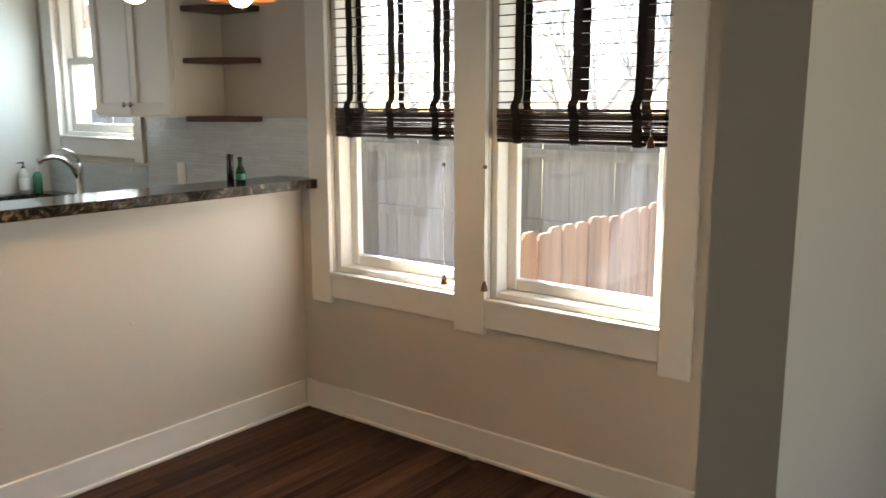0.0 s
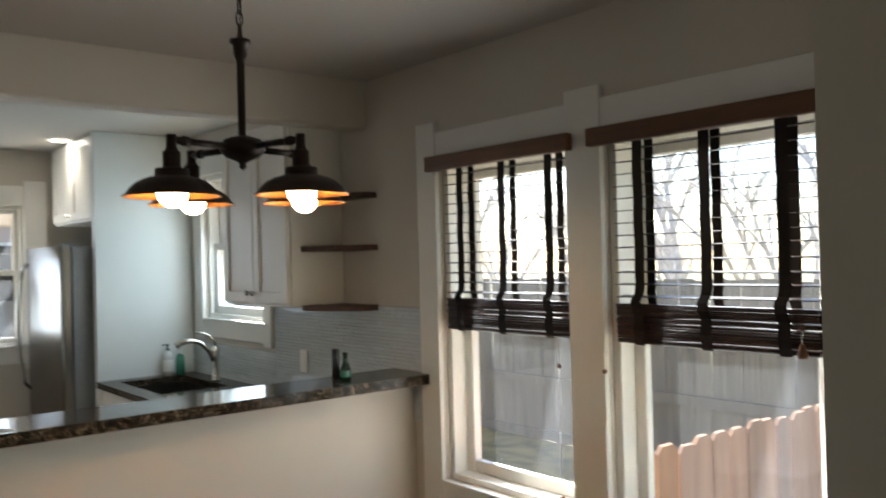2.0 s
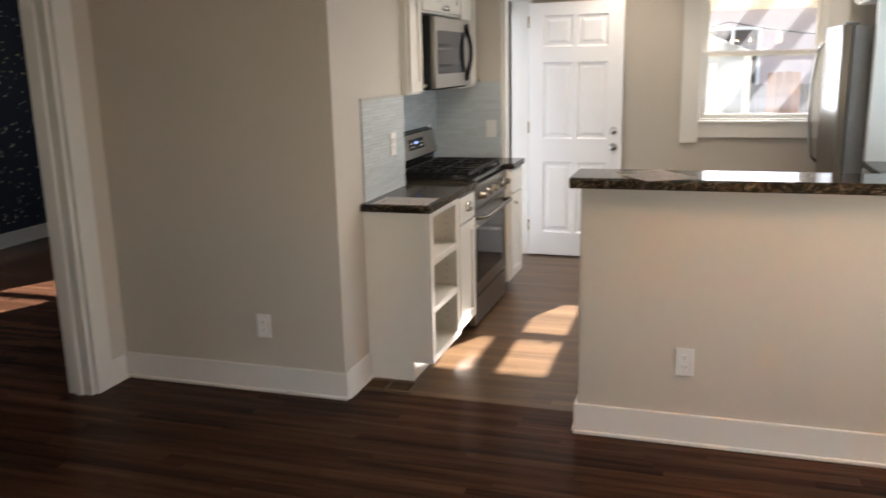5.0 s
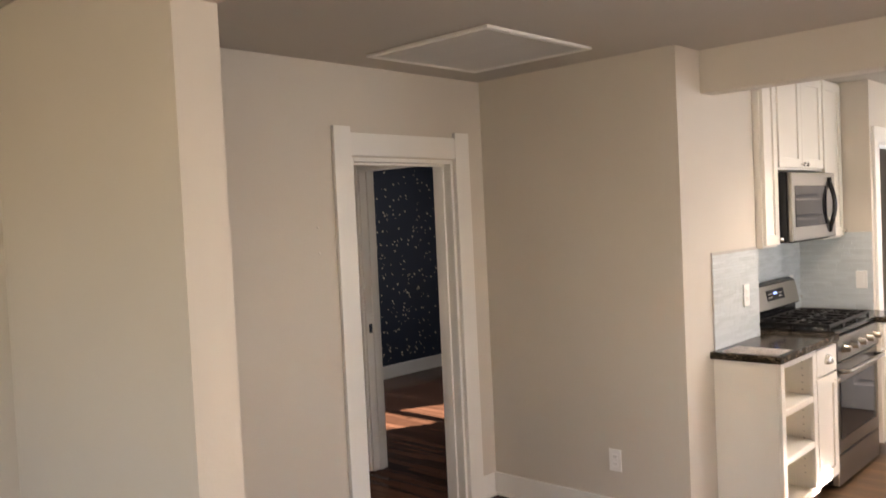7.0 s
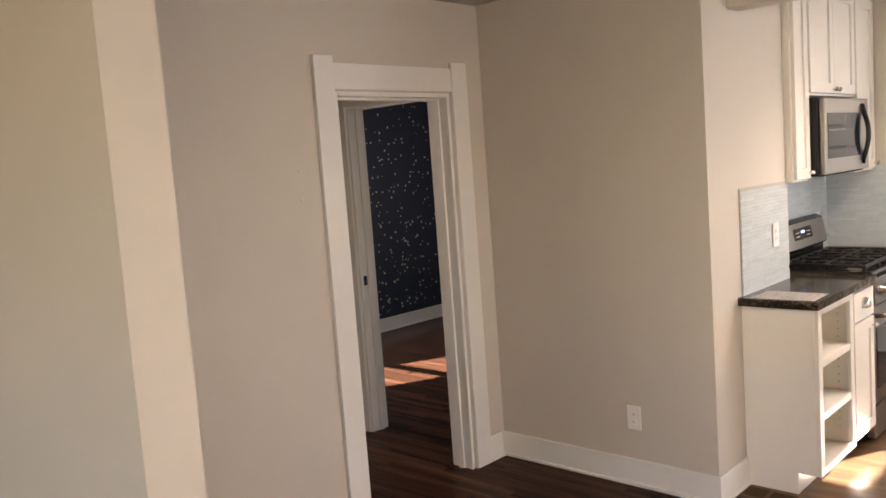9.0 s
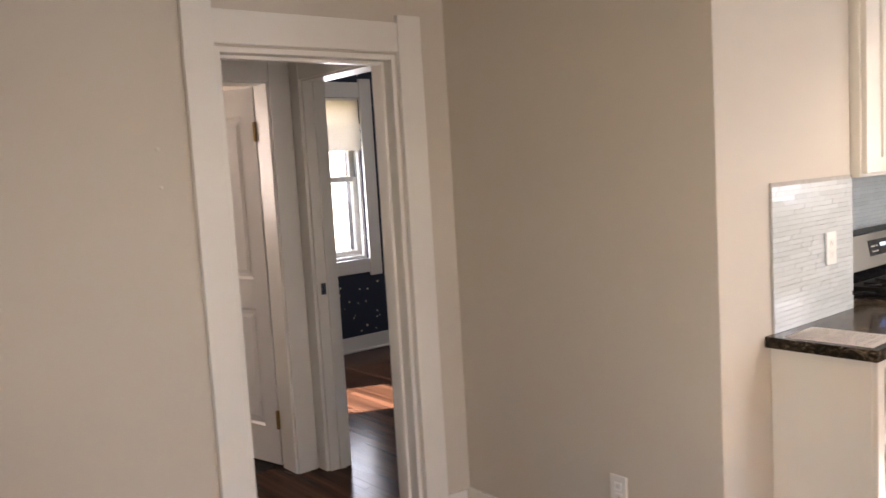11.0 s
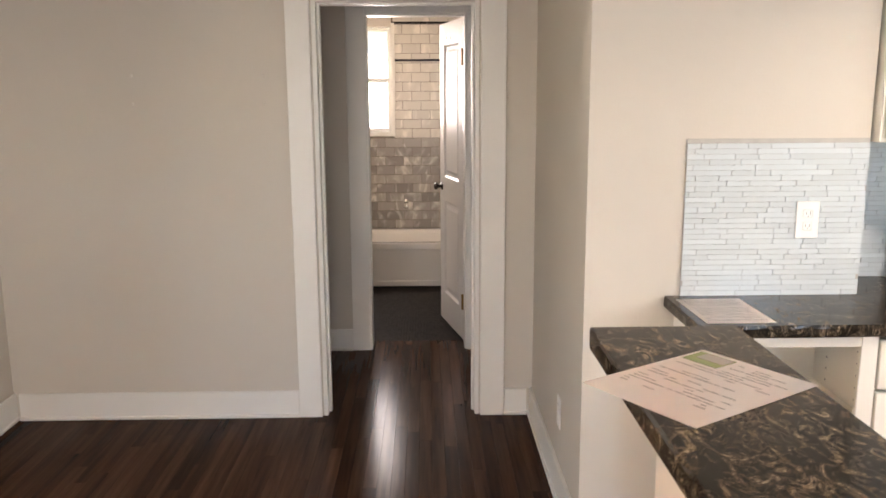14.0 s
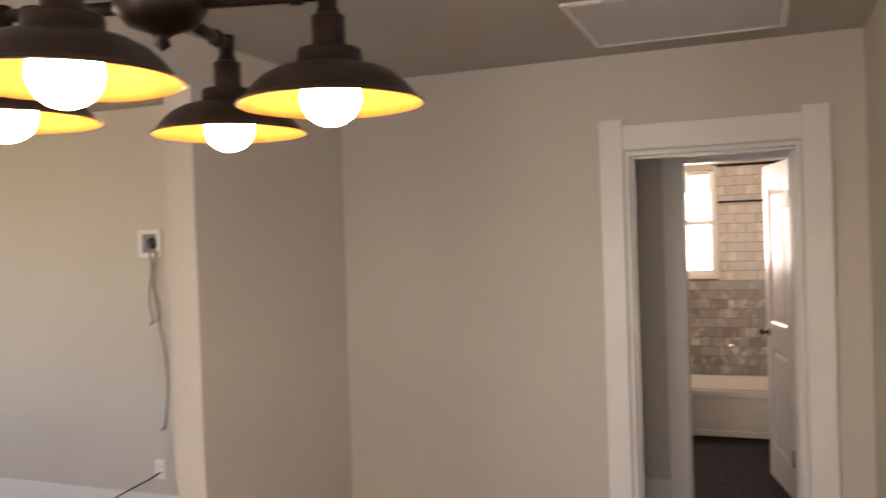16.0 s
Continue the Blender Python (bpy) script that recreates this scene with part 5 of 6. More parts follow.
part("frame", b, TRIM, root)
# flat black sheet in place of the shaded duct behind the slats
b = B()
box(b, -0.135, 0.135, 0.0155, 0.0175, -0.09, 0.09)
part("duct_shade_sheet", b, SHADOWBLACK, root)
for k in range(16):
    b = B()
    box(b, -0.131 + k * 0.0172, -0.1275 + k * 0.0172, 0.0176, 0.027, -0.09, 0.09)
    part("slat", b, TRIM, root)

# small holes and nails left in the west wall
for y, z in ((-1.781, 1.655), (-1.183, 1.656), (-1.783, 1.527), (-1.181, 1.529)):
    b = B()
    lathe(b, [(0.0, 0.0), (0.006, 0.0), (0.007, 0.0025), (0.003, 0.004), (0.0, 0.004)], 10)
    bmesh.ops.transform(b, matrix=Matrix.Translation((XW + 0.0003, y, z)) @ pose(0, 0, 0, 0, 90, 0), verts=b.verts)
    single("wall_anchor", b, VENTMETAL, "small plastic anchor stuck in the wall", "anchor", "wall anchors")
b = B()
lathe(b, [(0.0, 0.0), (0.009, 0.0), (0.006, 0.0015), (0.0, 0.002)], 9)
bmesh.ops.transform(b, matrix=Matrix.Translation((-0.93, -0.0003, 0.615)) @ pose(0, 0, 0, 90, 0, 0), verts=b.verts)
single("wall_scuff", b, VENTMETAL, "small dented scuff on the half-wall paint", "scuff")

# living room wall box and cables
root = thing("junction_box", (XW, -3.778, 1.646), "open wall box with loose cables hanging out", "electrical box")
b = B()
for y0, y1, z0, z1 in ((-0.085, 0.085, -0.085, -0.055), (-0.085, 0.085, 0.055, 0.085), (-0.085, -0.05, -0.055, 0.055), (0.05, 0.085, -0.055, 0.055)):
    box(b, 0.0005, 0.012, y0, y1, z0, z1, 0.003)
part("cover_frame", b, PLASTIC, root)
b = B()
box(b, 0.0004, 0.003, -0.05, 0.05, -0.055, 0.055)
part("recess", b, DRYWALLHOLE, root, "grey recess")
b = B()
lathe(b, [(0.03, 0.0), (0.035, 0.012), (0.028, 0.02), (0.0, 0.02)], 16)
bmesh.ops.transform(b, matrix=Matrix.Translation((0.003, 0.02, 0)) @ pose(0, 0, 0, 0, 90, 0), verts=b.verts)
part("cable_coil", b, BLACKWIRE, root)
for n, (dy, ln) in enumerate(((0.0, 0.42), (0.035, 0.40), (0.055, 1.05))):
    b = B()
    pts = [(0.012 + 0.012 * math.sin(k * 0.5), dy + 0.022 * math.sin(k * 0.55 + n * 1.7) + (0.02 * k / 12 if n == 2 else 0), -0.05 - ln * k / 12) for k in range(13)]
    path_tube(b, pts, 0.005, 8)
    tube(b, pts[-1], Vector(pts[-1]) + Vector((0.004, -0.025, -0.02)), 0.007, 0.006, 8)
    part("cable", b, WIRE, root, "grey loose cable")
wall_plate(facing("east", (XW + 0.0005, -3.765, 0.287)), "white outlet near the living room baseboard", "outlet")
b = B()
path_tube(b, [(XW + 0.012, -3.765, 0.267), (XW + 0.045, -3.80, 0.24), (XW + 0.06, -3.98, 0.15), (XW + 0.07, -4.2, 0.03), (XW + 0.12, -4.5, 0.006), (XW + 0.2, -5.0, 0.006)], 0.005, 8)
single("power_cord", b, BLACKWIRE, "black power cord plugged in near the floor", "cable")

# recessed lights
for x, y in ((-2.2, 2.905), (-2.2, 1.35), (-0.69, 2.9)):
    root = thing("recessed_light", (x, y, KCEIL), "white recessed can light, lit warm, in the kitchen ceiling", "ceiling light", "kitchen can lights")
    b = B()
    lathe(b, [(0.085, -0.0005), (0.083, -0.006), (0.062, -0.008), (0.060, -0.003)], 28)
    part("trim_ring", b, PLASTIC, root)
    b = B()
    lathe(b, [(0.060, -0.004), (0.0, -0.004)], 28)
    part("lens", b, DOWNLIGHT, root, "lit diffuser")

# ---- bathroom ----
root = thing("bathtub", (-7.58, -0.63, 0), "white alcove bathtub with flat apron", "bathtub")
b = B()
box(b, -7.25, -7.215, -1.198, -0.062, 0.0, 0.352, 0.004)
box(b, -7.262, -7.208, -1.198, -0.062, 0.30, 0.362, 0.01, 2)
box(b, -7.222, -7.208, -1.198, -0.062, 0.0, 0.045, 0.003)
part("apron", at_root(b, root), TUBWHITE, root)
b = B()
rim = []
for z, i in ((0.362, 0.0), (0.362, 0.06), (0.33, 0.08), (0.15, 0.14), (0.12, 0.2)):
    rim.append([b.verts.new(p) for p in ((-7.945 + i, -1.198 + i, z), (-7.215 - i, -1.198 + i, z), (-7.215 - i, -0.062 - i, z), (-7.945 + i, -0.062 - i, z))])
for r0, r1 in zip(rim, rim[1:]):
    for k in range(4):
        b.faces.new((r0[k], r0[(k + 1) % 4], r1[(k + 1) % 4], r1[k]))
b.faces.new(rim[-1])
part("basin", at_root(b, root), TUBWHITE, root)
b = B()
lathe(b, [(0.0, 0.0), (0.03, 0.0), (0.03, 0.01), (0.016, 0.014), (0.016, 0.05), (0.02, 0.11), (0.0, 0.112)], 14)
bmesh.ops.transform(b, matrix=Matrix.Translation((-7.949, -0.62, 0.60)) @ pose(0, 0, 0, 0, 100, 0), verts=b.verts)
single("tub_spout", b, CHROME, "nickel tub spout on the tiled wall", "faucet")
root = thing("bathroom_door", Matrix.Translation((-5.668, -0.212, 0.012)) @ pose(0, 0, 0, 0, 0, 180 + 12.5), "white two-panel bathroom door standing open", "door")
panel_door(root, 0.60, 2.0, 0.035, [(0.11, 0.49, 0.20, 0.84), (0.11, 0.49, 1.0, 1.86)], DOORWHITE)
for s in (0, -1):
    b = B()
    lathe(b, [(0.026, 0), (0.026, 0.006), (0.010, 0.01), (0.010, 0.03), (0.024, 0.04), (0.024, 0.052), (0.0, 0.06)], 16)
    bmesh.ops.transform(b, matrix=Matrix.Translation((0.545, 0 if s == 0 else -0.035, 0.93)) @ pose(0, 0, 0, -90 if s == 0 else 90, 0, 0), verts=b.verts)
    part("door_knob", b, BLACKMETAL, root, "dark bronze door knob")
b = B()
box(b, 0.315, 0.345, 0.0003, 0.005, 1.885, 1.915, 0.001)
tube(b, (0.33, 0.005, 1.895), (0.33, 0.022, 1.89), 0.004, 0.003, 8)
part("coat_hook", b, CHROME, root, "small metal coat hook")
for z in (0.2, 1.72):
    b = B()
    box(b, -0.012, 0.003, -0.006, 0.012, z, z + 0.1, 0.002)
    part("hinge", b, BRASS, root, "dark brass hinge")

# bedroom shade and stars
root = thing("roman_shade", (-7.719, 1.41, 2.178), "cream roman shade folded halfway up the window", "shade")
b = B()
rows = [(0.0, -0.018), (0.0, -0.20), (0.025, -0.25), (0.004, -0.275), (0.03, -0.33), (0.004, -0.355), (0.03, -0.405), (0.0, -0.43), (0.0, -0.445)]
g = [[b.verts.new((x, y, z)) for y in (-0.402, 0.402)] for x, z in rows]
for r0, r1 in zip(g, g[1:]):
    b.faces.new((r0[0], r0[1], r1[1], r1[0])).smooth = True
part("cloth", b, SHADECLOTH, root, "cream cloth lit from behind")
b = B()
box(b, -0.015, 0.012, -0.405, 0.405, -0.017, -0.001, 0.003)
part("head_board", b, TRIM, root)
b = B()
rng = random.Random(11)
for k in range(900):
    y, z, r = rng.uniform(0.1, 3.5), rng.uniform(0.15, 2.45), rng.uniform(0.006, 0.016)
    if 0.86 < y < 1.96 and 0.62 < z < 2.36:
        continue
    a = rng.uniform(0, 1)
    vs = [b.verts.new((-7.7188, y + r * (1 if i % 2 == 0 else 0.42) * math.cos(a + i * math.pi / 4), z + r * (1 if i % 2 == 0 else 0.42) * math.sin(a + i * math.pi / 4))) for i in range(8)]
    b.faces.new(vs)
tagged(new("wallpaper_stars", made(b, "wallpaper_stars", STARS)), "gold stars printed on navy bedroom wallpaper", "wallpaper", "", "stuff")

# ---- outside ----


def picket_fence(name, a, d, n, wdt, z0, z1, material, label, dog=True, rails=(), rng_seed=1, side=1):
    """Vertical boards from a along d, with rails behind."""
    rng = random.Random(rng_seed)
    root = thing(name, (a[0], a[1], z0), label, "fence")
    d = Vector((d[0], d[1], 0)).normalized()
    nrm_ = Vector((-d.y, d.x, 0)) * side
    yaw = math.degrees(math.atan2(d.y, d.x))
    b = B()
    h = z1 - z0
    c = wdt * 0.22 if dog else 0.001
    prof = [(0.002, 0), (wdt - 0.002, 0), (wdt - 0.002, h - c), (wdt - 0.002 - c, h), (0.002 + c, h), (0.002, h - c)]
    f = [b.verts.new((x, 0, z)) for x, z in prof]
    k = [b.verts.new((x, 0.018, z)) for x, z in prof]
    b.faces.new(f)
    b.faces.new(k[::-1])
    for i in range(6):
        b.faces.new((f[i], f[(i + 1) % 6], k[(i + 1) % 6], k[i]))
    me = made(b, "board", material)
    for i in range(n):
        o = new("board", me)
        o.parent = root
        p = d * (i * wdt)
        o.matrix_basis = Matrix.Translation((p.x, p.y, rng.uniform(-0.012, 0.012))) @ pose(0, 0, 0, rng.uniform(-0.6, 0.6), rng.uniform(-0.5, 0.5), yaw)
    for z in rails:
        b = B()
        box(b, 0, n * wdt, *((0.019, 0.057) if side > 0 else (-0.04, -0.001)), z - z0 - 0.045, z - z0 + 0.045)
        r = part("rail", b, material, root)
        r.matrix_basis = pose(0, 0, 0, 0, 0, yaw)
    return root


picket_fence("cedar_gate_fence", (0.24, -1.09), (1, 0), 14, 0.118, GROUND + 0.03, 0.925, CEDAR, "new orange cedar dog-ear fence beside the house", True, (-0.2, 0.6), 2)
picket_fence("privacy_fence", (3.75, 14.0), (0, -1), 120, 0.145, GROUND, 1.39, GREYFENCE, "weathered grey wooden privacy fence behind the house", False, (-0.15, 0.38, 1.02), 4, -1)

def bare_tree(place, h, seed, spread=0.45, name="tree", label="bare winter tree with fine branches"):
    rng = random.Random(seed)
    root = thing(name, place, label, "tree")
    t, br = B(), B()

    def grow(p, d, ln, r, depth):
        q = p + d * ln
        tube(t if depth < 2 else br, p, q, r, r * 0.7, 7 if depth < 2 else 4, False)
        if depth >= 5:
            return
        for _ in range(3 if depth < 4 else 2):
            nd = (d + Vector((rng.uniform(-1, 1), rng.uniform(-1, 1), rng.uniform(-0.35, 0.7))) * spread * 1.5).normalized()
            grow(p + d * ln * rng.uniform(0.6, 1.0), nd, ln * rng.uniform(0.6, 0.8), r * 0.6, depth + 1)

    grow(Vector((0, 0, -0.05)), Vector((rng.uniform(-0.08, 0.08), rng.uniform(-0.08, 0.08), 1)).normalized(), h * 0.28, h * 0.013, 0)
    part("trunk", t, HAZEBARK, root)
    part("crown", br, HAZEBARK, root, "fine bare twigs")


for i, (x, y, h) in enumerate(((7.0, 3.5, 6.5), (8.5, 0.5, 7.5), (6.5, 6.5, 5.5), (10.5, 3.0, 8.0), (8.0, 9.0, 7.0), (12.0, 7.0, 8.5), (6.0, 1.5, 4.5), (5.5, 4.8, 4.0), (5.2, 2.6, 3.6), (5.8, -0.6, 3.8), (6.8, 2.2, 5.0), (5.4, 6.2, 3.6), (7.4, 5.2, 5.0))):
    bare_tree((x, y, GROUND), h, 20 + i)

# neighbour's house and patio beyond the kitchen window
root = thing("neighbour_house", (-1.5, 15.0, GROUND), "pale pink neighbouring house with white windows and low roof", "house")
b = B()
box(b, -6, 6, 0, 6, 0, 3.0)
part("wall", b, mat("pink_stucco", (0.50, 0.40, 0.36), 0.85, 0, 2, 0.08, 0.3, 40), root)
b = B()
for s in (0, 1):
    vs = [(-6.5, -0.5, 2.95), (6.5, -0.5, 2.95), (6.5, 3, 4.6), (-6.5, 3, 4.6)] if s == 0 else [(-6.5, 6.5, 2.95), (6.5, 6.5, 2.95), (6.5, 3, 4.6), (-6.5, 3, 4.6)]
    b.faces.new([b.verts.new(v) for v in vs])
bmesh.ops.solidify(b, geom=b.faces[:], thickness=0.08)
part("roof", b, ROOFING, root)
for x in (-3.2, -0.2, 2.6):
    b = B()
    for x0, x1, z0, z1 in ((x, x + 0.06, 1.2, 2.3), (x + 1.04, x + 1.1, 1.2, 2.3), (x, x + 1.1, 1.14, 1.2), (x, x + 1.1, 2.3, 2.36), (x + 0.52, x + 0.58, 1.2, 2.3)):
        box(b, x0, x1, -0.05, 0.02, z0, z1)
    w = part("window", b, TRIM, root)
    b = B()
    box(b, x + 0.05, x + 1.05, -0.015, 0.01, 1.19, 2.31)
    part("pane", b, BLACKGLASS, w)
# added house: its sunlit white wall fills the bedroom and bath panes with brightness
root = thing("neighbour_house", (-15.5, 1.0, GROUND), "added white house with a low dark roof, brightening the west windows", "house")
b = B()
box(b, -6, 0, -6, 8, 0, 3.1)
part("wall", b, mat("west_window_white", (0.78, 0.76, 0.72), 0.85, 0, 2, 0.05, 0.3, 40), root)
for sgn in (-1, 1):
    b = B()
    b.faces.new([b.verts.new(p) for p in ((-3 + sgn * 3.4, -6.4, 3.02), (-3 + sgn * 3.4, 8.4, 3.02), (-3, 8.4, 4.7), (-3, -6.4, 4.7))])
    bmesh.ops.solidify(b, geom=b.faces[:], thickness=0.08)
    part("roof", b, ROOFING, root)
picket_fence("back_fence", (-9.0, 10.5), (1, 0), 110, 0.145, GROUND, 1.15, GREYFENCE, "weathered grey back fence across the yard", True, (), 7)
RAFTER = -0.572
PH = 2.28
root = thing("patio_cover", (-1.4, 6.4, GROUND), "timber patio cover with slender rafters over the yard", "pergola")
for x in (-2.9, 1.6, 3.4):
    b = B()
    box(b, x - 0.06, x + 0.06, -0.06, 0.06, 0, PH - 0.001, 0.006)
    part("post", b, PERGOLA, root)
    b = B()
    tube(b, (x, 0, PH - 0.55), (x + 0.5, 0, PH - 0.03), 0.04, 0.04, 4)
    part("brace", b, PERGOLA, root)
b = B()
box(b, -3.4, 3.6, -0.05, 0.05, PH, PH + 0.16, 0.004)
part("beam", b, PERGOLA, root)
for k in range(16):
    b = B()
    xr = RAFTER + 1.4 + (k - 9) * 0.406
    box(b, xr - 0.025, xr + 0.025, -2.62, 0.4, PH + 0.161, PH + 0.301, 0.003)
    part("rafter", b, PERGOLA, root)
root = thing("garden_shed", (-2.2, 9.0, GROUND), "blue-grey sided garden shed with white corner boards", "shed")
b = B()
box(b, -1.3, 1.15, 0.0, 1.4, 0, 1.85)
vs = [b.verts.new(p) for p in ((-1.3, 0, 1.851), (1.15, 0, 1.851), (-0.075, 0, 2.35), (-1.3, 1.4, 1.851), (1.15, 1.4, 1.851), (-0.075, 1.4, 2.35))]
b.faces.new((vs[0], vs[1], vs[2]))
b.faces.new((vs[3], vs[5], vs[4]))
b.faces.new((vs[0], vs[3], vs[4], vs[1]))
b.faces.new((vs[0], vs[2], vs[5], vs[3]))
b.faces.new((vs[1], vs[4], vs[5], vs[2]))
part("wall", b, SIDING, root)
for x in (-1.31, 1.07, 0.28, 0.62):
    b = B()
    box(b, x, x + 0.09, -0.02, -0.001, 0, 1.84 if abs(x) > 1 else 1.7, 0.003)
    part("corner_board" if abs(x) > 1 else "door_trim", b, TRIM, root, "white painted board")
for sgn in (-1, 1):
    b = B()
    e, r = -0.075 + sgn * 1.36, -0.075
    vs = [b.verts.new(p) for p in ((e, -0.15, 1.80), (r, -0.15, 2.36), (r, 1.55, 2.36), (e, 1.55, 1.80))]
    b.faces.new(vs)
    bmesh.ops.solidify(b, geom=b.faces[:], thickness=0.05)
    part("roof_slope", b, SUNPALEROOF, root, "roofing coloured pale for the sun on it")
picket_fence("cedar_gate", (-0.72, 10.44), (1, 0), 4, 0.118, GROUND, 1.32, CEDAR, "new cedar gate panel in the back fence", True, (), 8)
root = thing("string_lights", (-1.4, 6.2, 1.75), "black string-light cable with clear hanging bulbs", "string lights")
b = B()
pts = [(-3 + 0.25 * k, 0, 0.18 * (((k % 12) - 6) / 6) ** 2) for k in range(25)]
path_tube(b, pts, 0.008, 6)
part("cable", b, BLACKWIRE, root)
for k in range(2, 25, 3):
    b = B()
    p = Vector(pts[k])
    lathe(b, [(0.012, -0.005), (0.016, -0.05), (0.02, -0.055), (0.03, -0.09), (0.026, -0.12), (0.0, -0.135)], 12, p)
    part("bulb", b, BLACKGLASS if k % 2 else PLASTIC, root)

# ---- pieces: mosaic, tiles, floor boards ----


def mosaic(name, m, w, h, seed, label, limit=300):
    """Thin glass strips on a grout bed; local x along the wall, z up, -y into the room."""
    rng = random.Random(seed)
    root = tagged(new(name), label, "", "", "structure")
    root.matrix_basis = m
    b = B()
    box(b, 0, w, -0.006, -0.0005, 0, h)
    part("grout_bed", b, GROUT, root)
    row, meshes, count, rest = 0.0171, {}, 0, B()
    z = 0.0
    while z + row <= h + 0.001:
        x = -rng.uniform(0, 0.15)
        while x < w:
            ln = rng.choice((0.05, 0.075, 0.1, 0.15, 0.2))
            x0, x1 = max(x, 0) + 0.0011, min(x + ln, w) - 0.0011
            if x1 - x0 > 0.008:
                lift = rng.choice((0.0098, 0.0100, 0.0102))
                if count < limit:
                    key = (round(x1 - x0, 3), lift)
                    if key not in meshes:
                        q = B()
                        box(q, 0, key[0], -lift, -0.006, 0.0004, row - 0.0004)
                        meshes[key] = made(q, "tile", MOSAIC)
                    o = new("tile", meshes[key])
                    o.parent = root
                    o.matrix_basis = Matrix.Translation((x0, 0, z)) @ pose(0, 0, 0, rng.uniform(-0.9, 0.9), 0, rng.uniform(-0.12, 0.12))
                else:
                    tilt_by = rng.uniform(-0.00025, 0.00025)
                    n0 = len(rest.verts)
                    box(rest, x0, x1, -lift, -0.006, z + 0.0004, z + row - 0.0004)
                    rest.verts.ensure_lookup_table()
                    for v in rest.verts[n0:]:
                        if v.co.z > z + row / 2 and v.co.y < -0.008:
                            v.co.y += tilt_by
                count += 1
            x += ln
        z += row
    if len(rest.verts):
        tagged(part("joined_tiles", rest, MOSAIC2, root), "remaining glass strips", "", "", "stuff")
    else:
        rest.free()


mosaic("backsplash_range_side", facing("east", (XN, 0.387, 0.9155)) @ Matrix.Translation((0, 0, 0)), 0.585, 0.51, 1, "pale glass strip mosaic beside the range")
mosaic("backsplash_range", facing("east", (-3.46, 0.98, 0.9155)), 1.375, 0.56, 2, "pale glass strip mosaic behind the range")
mosaic("backsplash_return", facing("south", (-3.45, 2.36, 0.9155)), 0.48, 0.53, 3, "pale glass strip mosaic on the return wall")
mosaic("backsplash_sink", facing("west", (0, 1.268, 0.9155)), 1.335, 0.50, 4, "pale glass strip mosaic behind the bar")
mosaic("backsplash_sink_window", facing("west", (0, 2.415, 0.9155)), 1.145, 0.212, 5, "pale glass strip mosaic below the sink window")

# bathroom wall tiles
root = tagged(new("tile_wall_bath"), "grey marbled subway tile above the tub", "", "", "structure")
b = B()
box(b, -7.95, -7.942, -1.2, -0.06, 0.352, 1.218)
box(b, -7.95, -7.942, -0.734, -0.06, 1.218, 2.46)
part("grout_bed", b, mat("bath_grout", (0.22, 0.185, 0.15), 0.85, 0, 30, 0.08), root)
rng = random.Random(9)
full = {}
z, r = 0.364, 0
while z < 2.42:
    th = 0.081
    y = -1.2 - (0.08 if r % 2 else 0.0)
    while y < -0.06:
        y0, y1 = max(y, -1.198) + 0.0022, min(y + 0.16, -0.062) - 0.0022
        if z + th > 1.21 and y0 < -0.735:
            y0 = max(y0, -0.732)
        if y1 - y0 > 0.02 and not (z + th > 1.21 and y1 < -0.725):
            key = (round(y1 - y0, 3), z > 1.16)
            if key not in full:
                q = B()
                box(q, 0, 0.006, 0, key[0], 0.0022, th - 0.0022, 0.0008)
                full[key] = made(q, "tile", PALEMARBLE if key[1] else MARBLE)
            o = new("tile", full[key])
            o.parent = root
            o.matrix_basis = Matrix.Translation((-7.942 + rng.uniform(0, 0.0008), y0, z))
        y += 0.16
    z += th
    r += 1
for z in (1.835, 2.15):
    b = B()
    box(b, -7.936, -7.928, -0.732, -0.062, z, z + 0.02, 0.003)
    part("pencil_trim", b, BLACKENAMEL, root, "thin black pencil trim")
boards("trim_bath_window", frame_of("west", (-7.942, 0, 0)), [(-0.737, -0.705, 1.19, 2.16, 0.016), (-1.19, -0.737, 1.19, 1.222, 0.016)], "white casing beside the bathroom window")

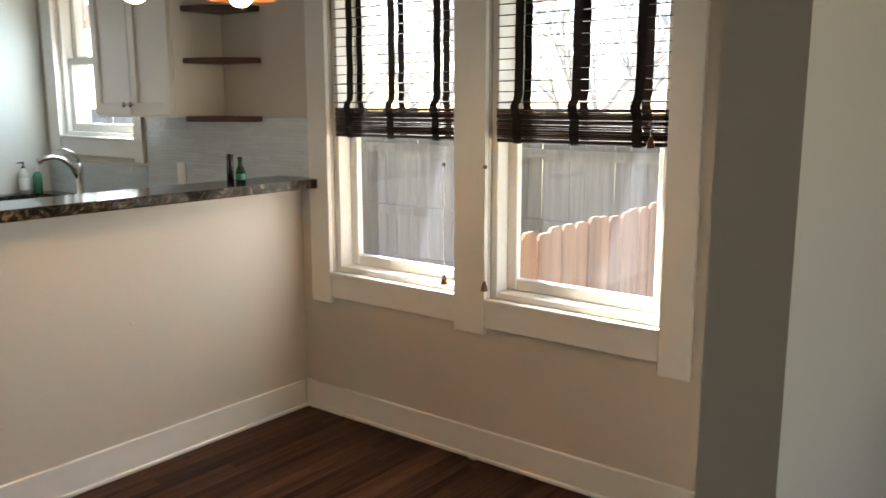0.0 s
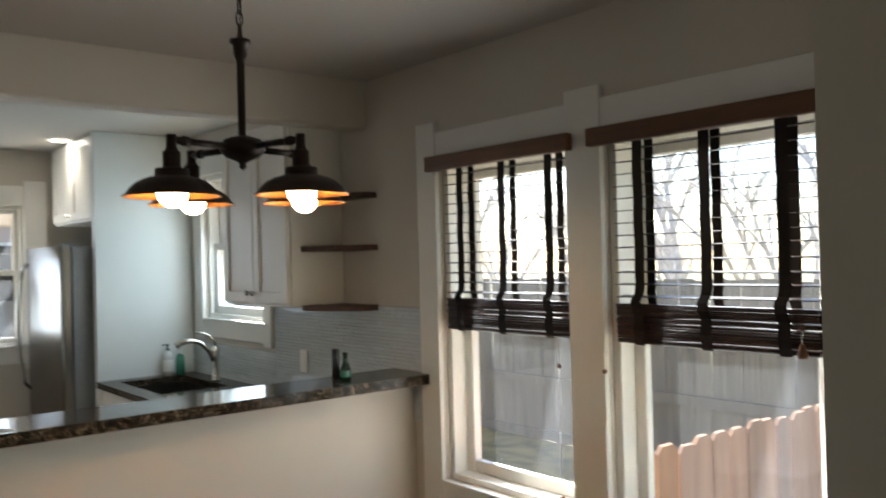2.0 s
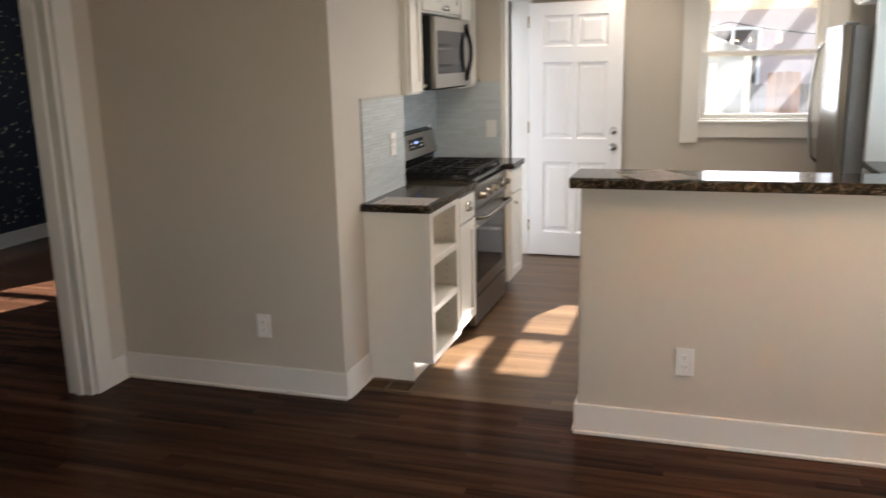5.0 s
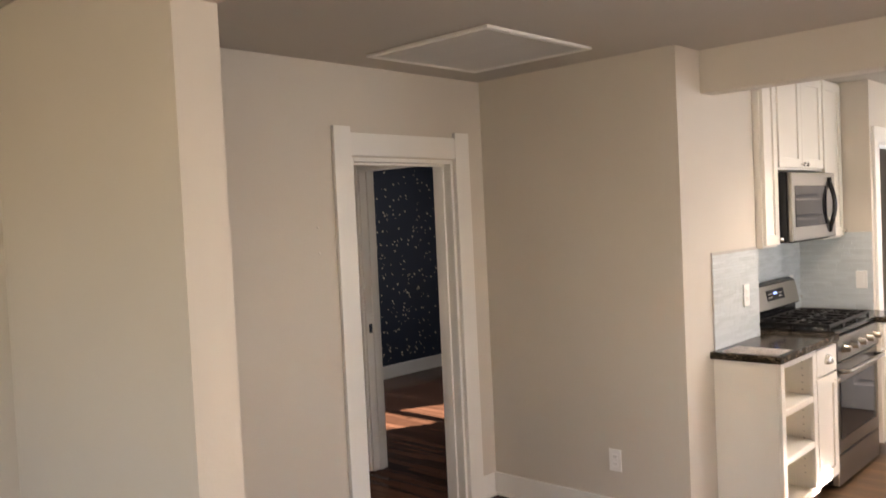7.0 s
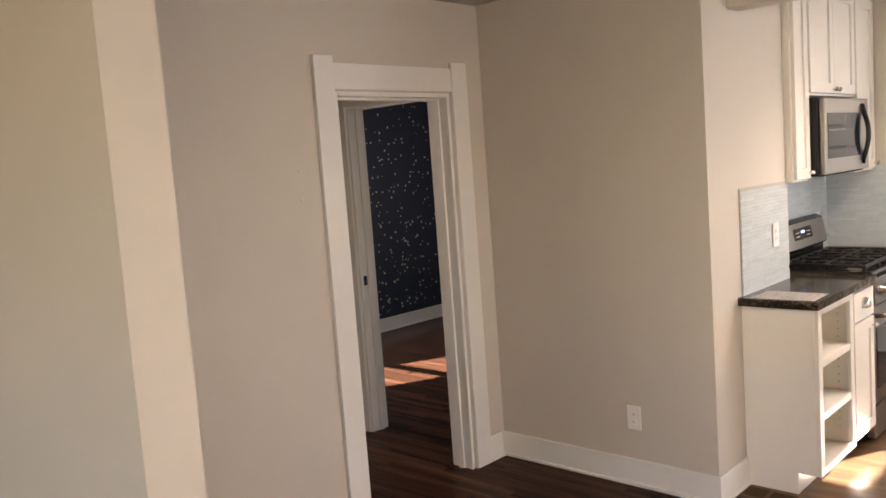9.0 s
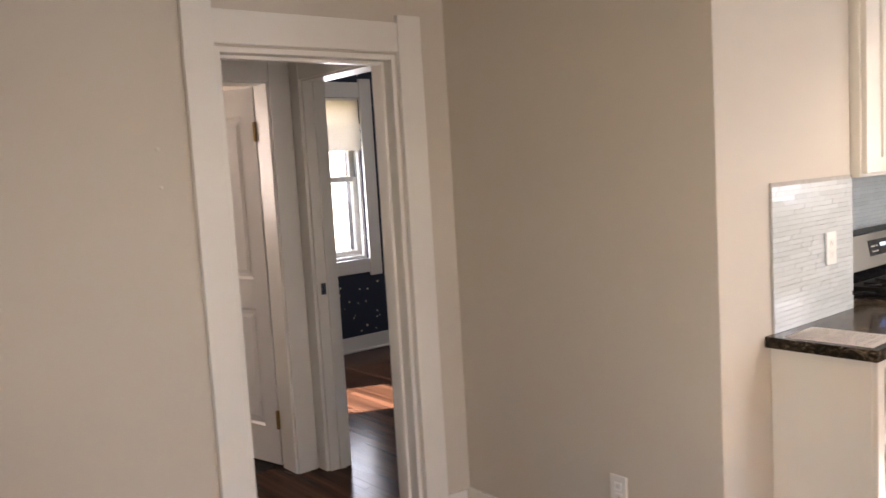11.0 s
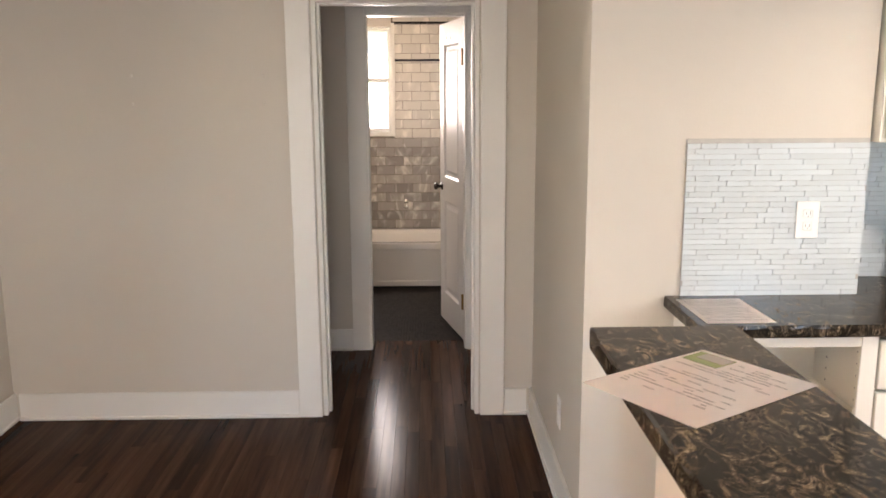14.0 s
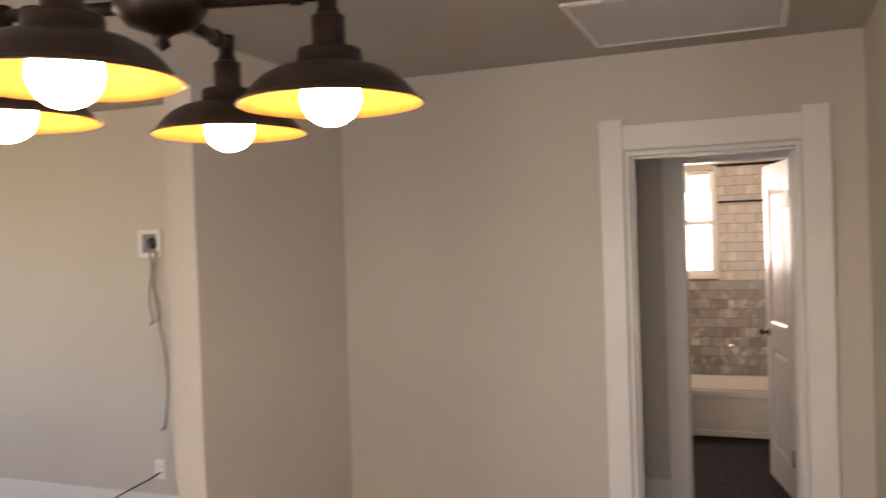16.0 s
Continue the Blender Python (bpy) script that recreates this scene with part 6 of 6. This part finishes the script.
# small hexagonal floor tiles in the bathroom
hexes = B()
HR = 0.0125
step = HR * math.sqrt(3)
j = 0
hy = -1.2 + HR
while hy < -0.06 - HR:
    hx = -7.2 + (step / 2 if j % 2 else 0)
    while hx < -5.70:
        top = [hexes.verts.new((hx + HR * 0.88 * math.sin(k * math.pi / 3), hy + HR * 0.88 * math.cos(k * math.pi / 3), -0.002)) for k in range(6)]
        low = [hexes.verts.new((hx + HR * 0.94 * math.sin(k * math.pi / 3), hy + HR * 0.94 * math.cos(k * math.pi / 3), -0.006)) for k in range(6)]
        hexes.faces.new(top)
        for k in range(6):
            hexes.faces.new((low[k], low[(k + 1) % 6], top[(k + 1) % 6], top[k]))
        hx += step
    hy += HR * 1.5
    j += 1
tagged(part("hexagon_tiles", hexes, HEXTILE, bpy.data.objects["floor_bath"]), "small dark hexagonal floor tiles", "", "", "stuff")

# floor boards: strips along x; those of the dining room and the doorway lie singly
rng = random.Random(21)
PW = 0.057
strips, rest, krest = {}, B(), B()
count = 0
y = -7.15
while y < YK:
    x = -8.2 - rng.uniform(0, 1.2)
    while x < 0.0:
        ln = rng.choice((0.6, 0.8, 1.0, 1.3, 1.6))
        x0, x1 = max(x, -8.0), min(x + ln, 0.0)
        x += ln
        if x1 - x0 < 0.05:
            continue
        if x1 < -5.69 and -1.2 < y < -0.06:
            continue
        if x0 < -5.69 < x1 and -1.2 < y < -0.06:
            x0 = -5.69
        near = -1.75 < y < -0.02 and x1 > -5.6
        if near and count < 300:
            key = round(x1 - x0, 2)
            if key not in strips:
                q = B()
                box(q, 0, key - 0.0006, 0.0003, PW - 0.0003, -0.028, 0.0, 0.0004)
                strips[key] = made(q, "plank", FLOORWOOD)
            o = new("plank", strips[key])
            o.parent = FLOOR
            o.location = (x0, y, -rng.uniform(0, 0.0002))
            count += 1
        else:
            sink = -rng.uniform(0, 0.0002)
            cuts = [(rest, x0, x1)]
            # kitchen side takes the oak with sunlight mixed into its colour
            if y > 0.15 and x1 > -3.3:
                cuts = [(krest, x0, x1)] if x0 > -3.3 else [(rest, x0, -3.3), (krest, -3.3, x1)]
            for bed, c0, c1 in cuts:
                box(bed, c0, c1 - 0.0006, y + 0.0003, y + PW - 0.0003, -0.028, sink)
    y += PW
tagged(part("joined_planks", rest, FLOORWOOD2, FLOOR), "dark stained oak strips", "", "", "stuff")
tagged(part("kitchen_planks", krest, KFLOORWOOD, FLOOR), "oak strips coloured lighter for the sun on them", "", "", "stuff")
